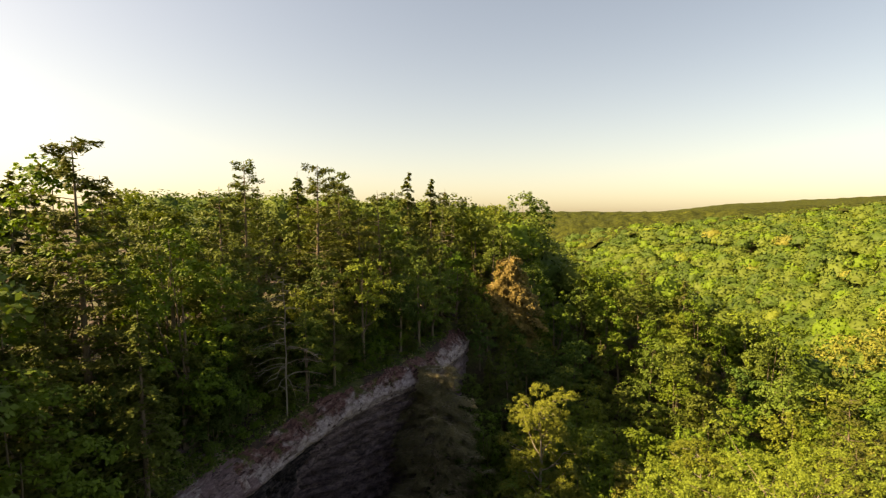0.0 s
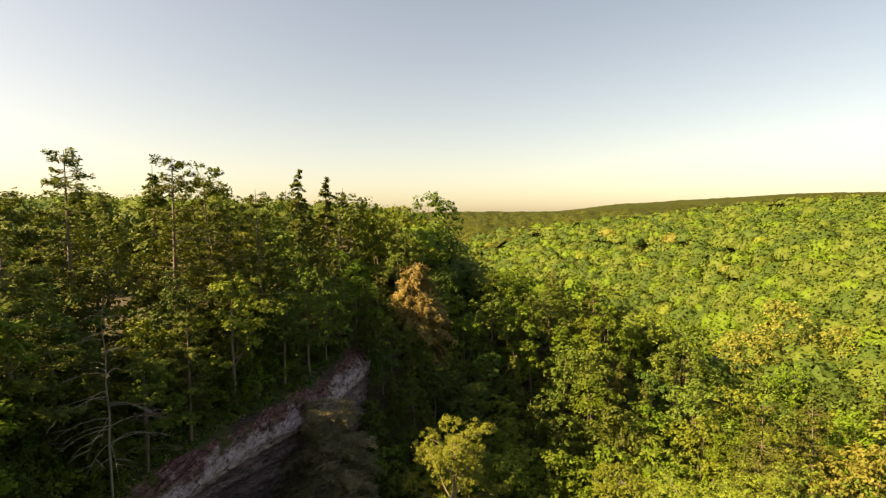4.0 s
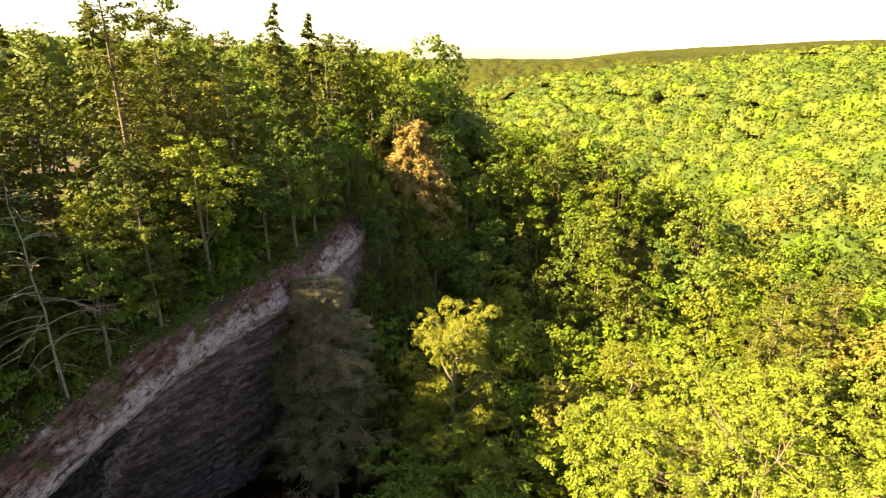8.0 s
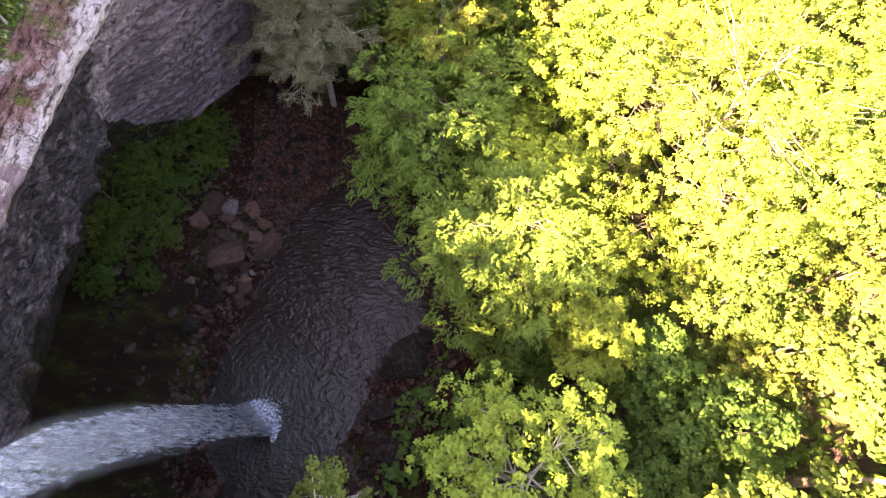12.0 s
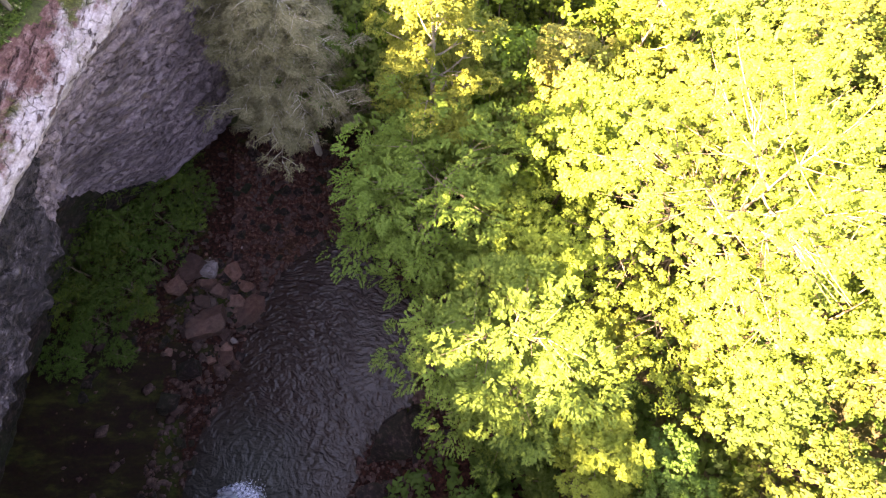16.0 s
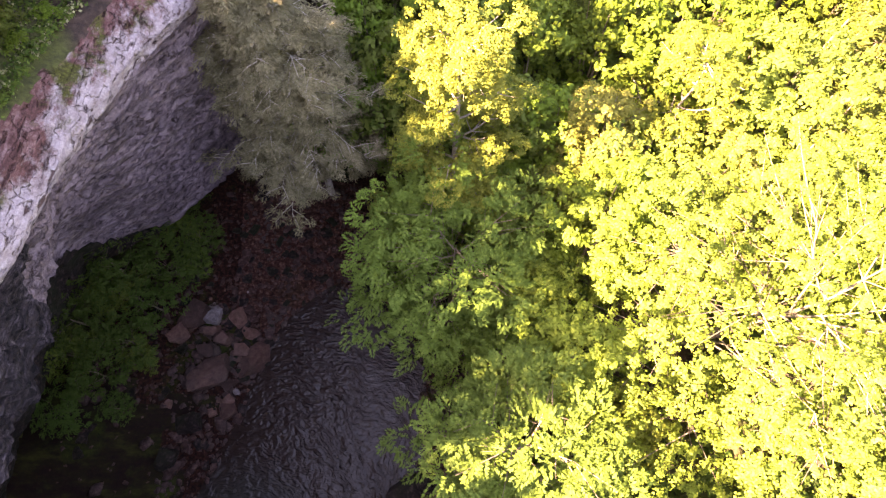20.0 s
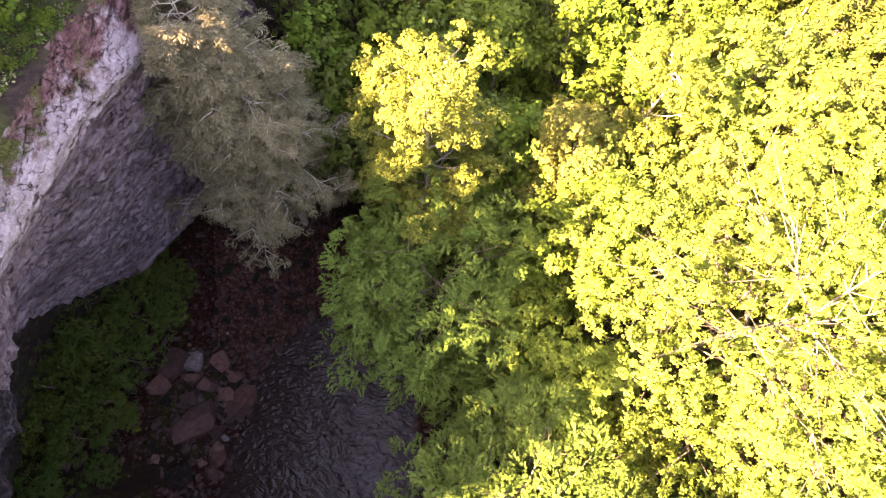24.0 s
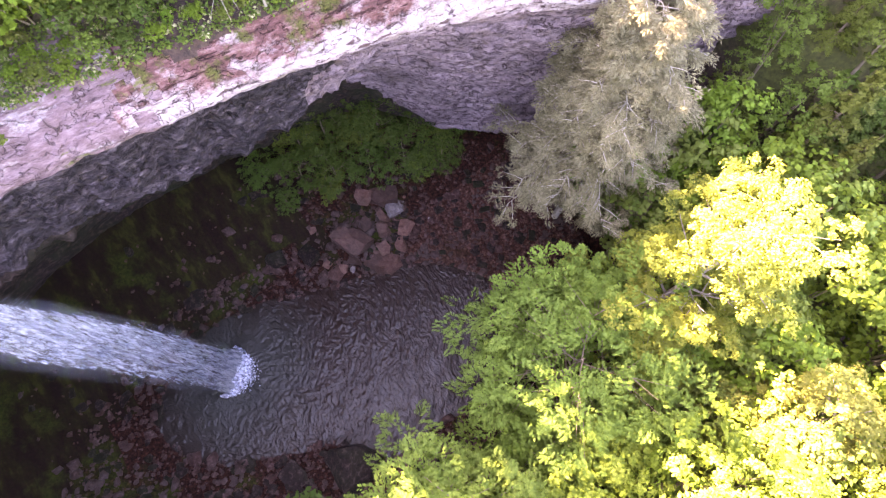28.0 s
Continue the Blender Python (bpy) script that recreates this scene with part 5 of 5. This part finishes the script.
# ---- far woods ----
def build_far_woods():
    rs = R(9)
    V, F, S, n0 = [], [], [], 0
    spots = []
    r = 98.0
    while r < 700:
        step = 7.2 * (1 + (r - 98) / 620)
        k = int(1.75 * r / step)
        for j in range(k):
            a = -0.8 + 1.65 * (j + rs.uniform(0.1, 0.9)) / k
            q = r + rs.uniform(-0.4, 0.4) * step
            spots.append((20 + q * math.sin(a), q * math.cos(a), step))
        r += step
    spots = np.array(spots)
    spots = spots[[not (math.hypot(x - 20, y) < 116 and y < 137) for x, y, _ in spots]]
    z = land(spots[:, :2])
    for (x, y, step), zz in zip(spots, z):
        h, rad = rs.uniform(15.5, 21), step * rs.uniform(0.6, 0.98)
        away = math.hypot(x - 20, y)
        # a bumpy dome, ragged with sprays
        na, nb = (15, 7) if away < 320 else (9, 4)
        th, ph = np.meshgrid(np.arange(na) * 2 * math.pi / na + rs.uniform(0, 6), np.linspace(0.06, 1.0, nb) * 1.9, indexing="ij")
        d = np.stack([np.cos(th) * np.sin(ph), np.sin(th) * np.sin(ph), np.cos(ph)], -1).reshape(-1, 3)
        dome = d * (rad * 0.8, rad * 0.8, h * 0.26) * (0.95 + rs.uniform(-0.24, 0.2, len(d)))[:, None] + (x, y, zz + h * 0.66)
        i, j = np.meshgrid(np.arange(na), np.arange(nb - 1), indexing="ij")
        q = np.stack([i * nb + j, i * nb + j + 1, ((i + 1) % na) * nb + j + 1, ((i + 1) % na) * nb + j], -1).reshape(-1, 4)
        f = np.concatenate([q[:, [0, 1, 2]], q[:, [0, 2, 3]]])
        k = int(270 * (120 / away) ** 0.9)
        d = rs.normal(0, 1, (k, 3))
        d[:, 2] = np.abs(d[:, 2]) * 0.9 - 0.15
        d /= np.linalg.norm(d, axis=1)[:, None]
        c = d * (rad, rad, h * 0.34) * rs.uniform(0.84, 1.1, (k, 1)) + (x, y, zz + h * 0.66)
        v2, f2 = blades(rs, c, d * 0.8 + (0, 0, 0.5), rad * 0.16 * (1 + 0.5 * smooth(150, 500, away)), 0.7, 0.4)
        v, f = np.concatenate([dome, v2]), np.concatenate([f, f2 + len(dome)])
        V.append(v)
        F.append(f + n0)
        S.append(np.full(len(f), rs.choice(5, p=[0.46, 0.18, 0.32, 0.03, 0.01])))
        n0 += len(v)
    me = mesh_from("woods", np.concatenate(V), np.concatenate(F), [LEAF, LEAF_BRIGHT, LEAF_DEEP, LEAF_YELLOW, LEAF_TAN], np.concatenate(S), smooth=True)
    tagged(new("far_woods", me), "dense green summer woods covering the valley slopes", "woods", kind="stuff")
    # beyond: the closed canopy, seen as one lumpy skin
    na, nr = 420, 110
    a = np.linspace(-1.0, 1.05, na)
    r = 640 * (3900 / 640) ** np.linspace(0, 1, nr)
    Rr, Aa = np.meshgrid(r, a, indexing="ij")
    P = np.stack([20 + Rr * np.sin(Aa), Rr * np.cos(Aa)], -1).reshape(-1, 2)
    lump = rs.uniform(0, 1, len(P)) * 4 + 3 * fbm(P * 0.05, 3, 8.0)
    H = land(P) + 14 + lump + 34 * smooth(2400, 3300, Rr.ravel()) * smooth(0.17, 0.33, Aa.ravel())
    k = (np.arange(nr - 1)[:, None] * na + np.arange(na - 1)[None]).ravel()
    Fq = np.stack([k, k + 1, k + na + 1, k + na], 1)
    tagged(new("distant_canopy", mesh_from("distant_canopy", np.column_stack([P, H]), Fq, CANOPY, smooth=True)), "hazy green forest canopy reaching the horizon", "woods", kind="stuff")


build_far_woods()

# ---- stones ----
def stone_mesh(name, rs, sx, sy, sz, mat, cuts=3, rough=0.12):
    """A broken block: a box clipped by several random planes, with worn, uneven faces."""
    bm = bmesh.new()
    bmesh.ops.create_cube(bm, size=1.0)
    bmesh.ops.subdivide_edges(bm, edges=bm.edges[:], cuts=cuts, use_grid_fill=True)
    planes = [(Vector(rs.normal(0, 1, 3)).normalized(), rs.uniform(0.36, 0.52)) for _ in range(7)]
    shift = Vector(rs.uniform(0, 9, 3))
    for v in bm.verts:
        c = v.co.copy()
        for n, w in planes:
            over = c.dot(n) - w
            if over > 0:
                c -= n * over
        c *= 1 + rough * noise.noise(c * 3.1 + shift)
        v.co = (c.x * sx, c.y * sy, c.z * sz)
    me = bpy.data.meshes.new(name)
    bm.to_mesh(me)
    bm.free()
    me.materials.append(mat)
    return me


for k, (x, y, sx, sy, sz, t) in enumerate([(-5.2, 29.6, 3.8, 3.0, 1.8, 20), (-7.2, 35.2, 2.2, 3.0, 1.2, -25), (-3.3, 35.4, 1.7, 1.9, 1.2, 30), (-2.6, 32.2, 1.6, 1.3, 1.0, 0), (-4.6, 33.2, 1.4, 2.2, 1.1, 50),
                                          (-1.2, 31.2, 2.2, 4.6, 1.0, -38), (-6.0, 31.8, 1.6, 1.4, 0.9, 10), (-2.0, 34.0, 1.2, 1.3, 0.9, 70), (-5.6, 33.9, 1.5, 1.1, 0.8, 15), (-8.6, 33.2, 2.0, 1.6, 1.3, 40),
                                          (15.4, 17.2, 5.2, 4.4, 2.2, 30), (13.2, 12.2, 2.6, 2.0, 1.2, 15), (17.6, 19.5, 2.4, 2.0, 1.4, 60), (14.2, 8.5, 2.4, 1.8, 1.2, 70), (-6.4, 24.5, 2.6, 2.0, 1.2, 20), (-7.8, 21.0, 2.2, 1.8, 1.1, 80)]):
    warm = k < 10
    ob = new("boulder", stone_mesh("boulder", R(200 + k), sx, sy, sz * 1.5, STONE_WARM if warm else STONE_DARK, 5, 0.1))
    ob.matrix_basis = pose(x, y, max(0.0, float(land(np.array([[x, y]]))[0])) + sz * 0.3, R(k).uniform(-15, 15), R(k + 50).uniform(-15, 15), t)
    tagged(ob, "warm grey angular sandstone boulder on the pool bank" if warm else "dark wet boulder at the pool's edge", "boulder", "boulders by the pool")

heap = [stone_mesh("boulder", R(260 + k), 1.0, R(k).uniform(0.6, 0.95), R(k + 5).uniform(0.4, 0.7), STONE_PALE if k == 5 else STONE_WARM, 3, 0.16) for k in range(6)]
rs = R(67)
for k in range(52):
    x, y = rs.normal(-4.2, 2.6), rs.normal(31.6, 4.6)
    sc = 0.3 + rs.exponential(0.34)
    if float(pool_distance(np.array([[x, y]]))[0]) < -0.6:
        continue
    ob = new("boulder", heap[k % 6])
    ob.matrix_basis = pose(x, y, max(0.0, float(land(np.array([[x, y]]))[0])) + 0.12 * sc, rs.uniform(-14, 14), rs.uniform(-14, 14), rs.uniform(0, 360)) @ Matrix.Scale(sc, 4)
    tagged(ob, "small reddish sandstone boulder in a heap on the bank", "boulder", "boulders by the pool")

shapes = [stone_mesh("stone", R(300 + k), 1.0, R(k).uniform(0.6, 1.0), R(k + 9).uniform(0.35, 0.6), STONE_DARK, 2, 0.2) for k in range(9)]
rs = R(66)
spots = rs.uniform((-17, -6), (24, 52), (16000, 2))
spd, (sd, _), sz = pool_distance(spots), gorge_side(spots), land(spots)
loose, count = [], 0
for (x, y), pd, d, z in zip(spots, spd, sd, sz):
    if pd < -0.5 or pd > 13 or d < -13 or (x > 14 and pd > 6) or (pd > 7 and rs.rand() < 0.4) or (d < -5 and y < 26 and rs.rand() < 0.88):
        continue
    sc = min(1.5, 0.16 + rs.exponential(0.24))
    m = pose(x, y, max(0, z) + 0.06 * sc, rs.uniform(-15, 15), rs.uniform(-15, 15), rs.uniform(0, 360)) @ Matrix.Scale(sc, 4)
    if sc > 0.72 and count < 280:
        count += 1
        ob = new("stone", shapes[rs.randint(9)])
        ob.matrix_basis = m
        tagged(ob, "dark angular stone on the gorge floor", "stone", "stones round the pool")
    elif len(loose) < 4600:
        loose.append(m)
rub_v, rub_f, n0 = [], [], 0
bits = [stone_mesh("bit", R(500 + k), 1.0, R(k).uniform(0.6, 1.0), R(k + 9).uniform(0.35, 0.6), STONE_RUBBLE, 1, 0.2) for k in range(9)]
for k, m in enumerate(loose):
    me = bits[k % 9]
    co = np.empty(len(me.vertices) * 3, np.float32)
    me.vertices.foreach_get("co", co)
    M = np.array(m)
    rub_v.append(co.reshape(-1, 3) @ M[:3, :3].T + M[:3, 3])
    f = np.array([q.vertices[:] for q in me.polygons])
    rub_f.append(f + n0)
    n0 += len(co) // 3
tagged(new("rubble", mesh_from("rubble", np.concatenate(rub_v), np.concatenate(rub_f), STONE_RUBBLE)), "dark broken rubble strewn over the gorge floor", "rubble", kind="stuff")

# slabs of the pale lip, split by joints
blocks = [stone_mesh("lip_slab", R(400 + k), 1.0, 1.0, 1.0, STONE_LIP, 3, 0.16) for k in range(8)]
rs = R(88)
for course, (ins, zc) in enumerate([(0.95, 32.95), (1.5, 33.45), (2.2, 34.0)]):
    s = 9.9 + 0.1 * course
    while s < 17.0:
        (px, py), (nx, ny) = rim_at(s)
        (qx, qy), _ = rim_at(s + 0.05)
        per_s = math.hypot(qx - px, qy - py) / 0.05
        w = rs.uniform(0.7, 2.4)
        if rs.rand() < (0.45, 0.35, 0.2)[course]:
            ob = new("lip_slab", blocks[rs.randint(5) if course == 0 else rs.randint(8)])
            ob.parent = cliff
            j = ins + rs.uniform(-0.2, 0.2)
            ob.matrix_basis = (pose(px + nx * j, py + ny * j, zc + rs.uniform(-0.15, 0.12), 0, 0, math.degrees(math.atan2(ny, nx)) - 90 + rs.uniform(-9, 9))
                               @ pose(0, 0, 0, 40 + rs.uniform(-5, 5), rs.uniform(-4, 4)) @ Matrix.Diagonal((w, rs.uniform(0.9, 1.5), 0.5, 1)))
        s += (w + rs.uniform(-0.1, 0.5)) / per_s
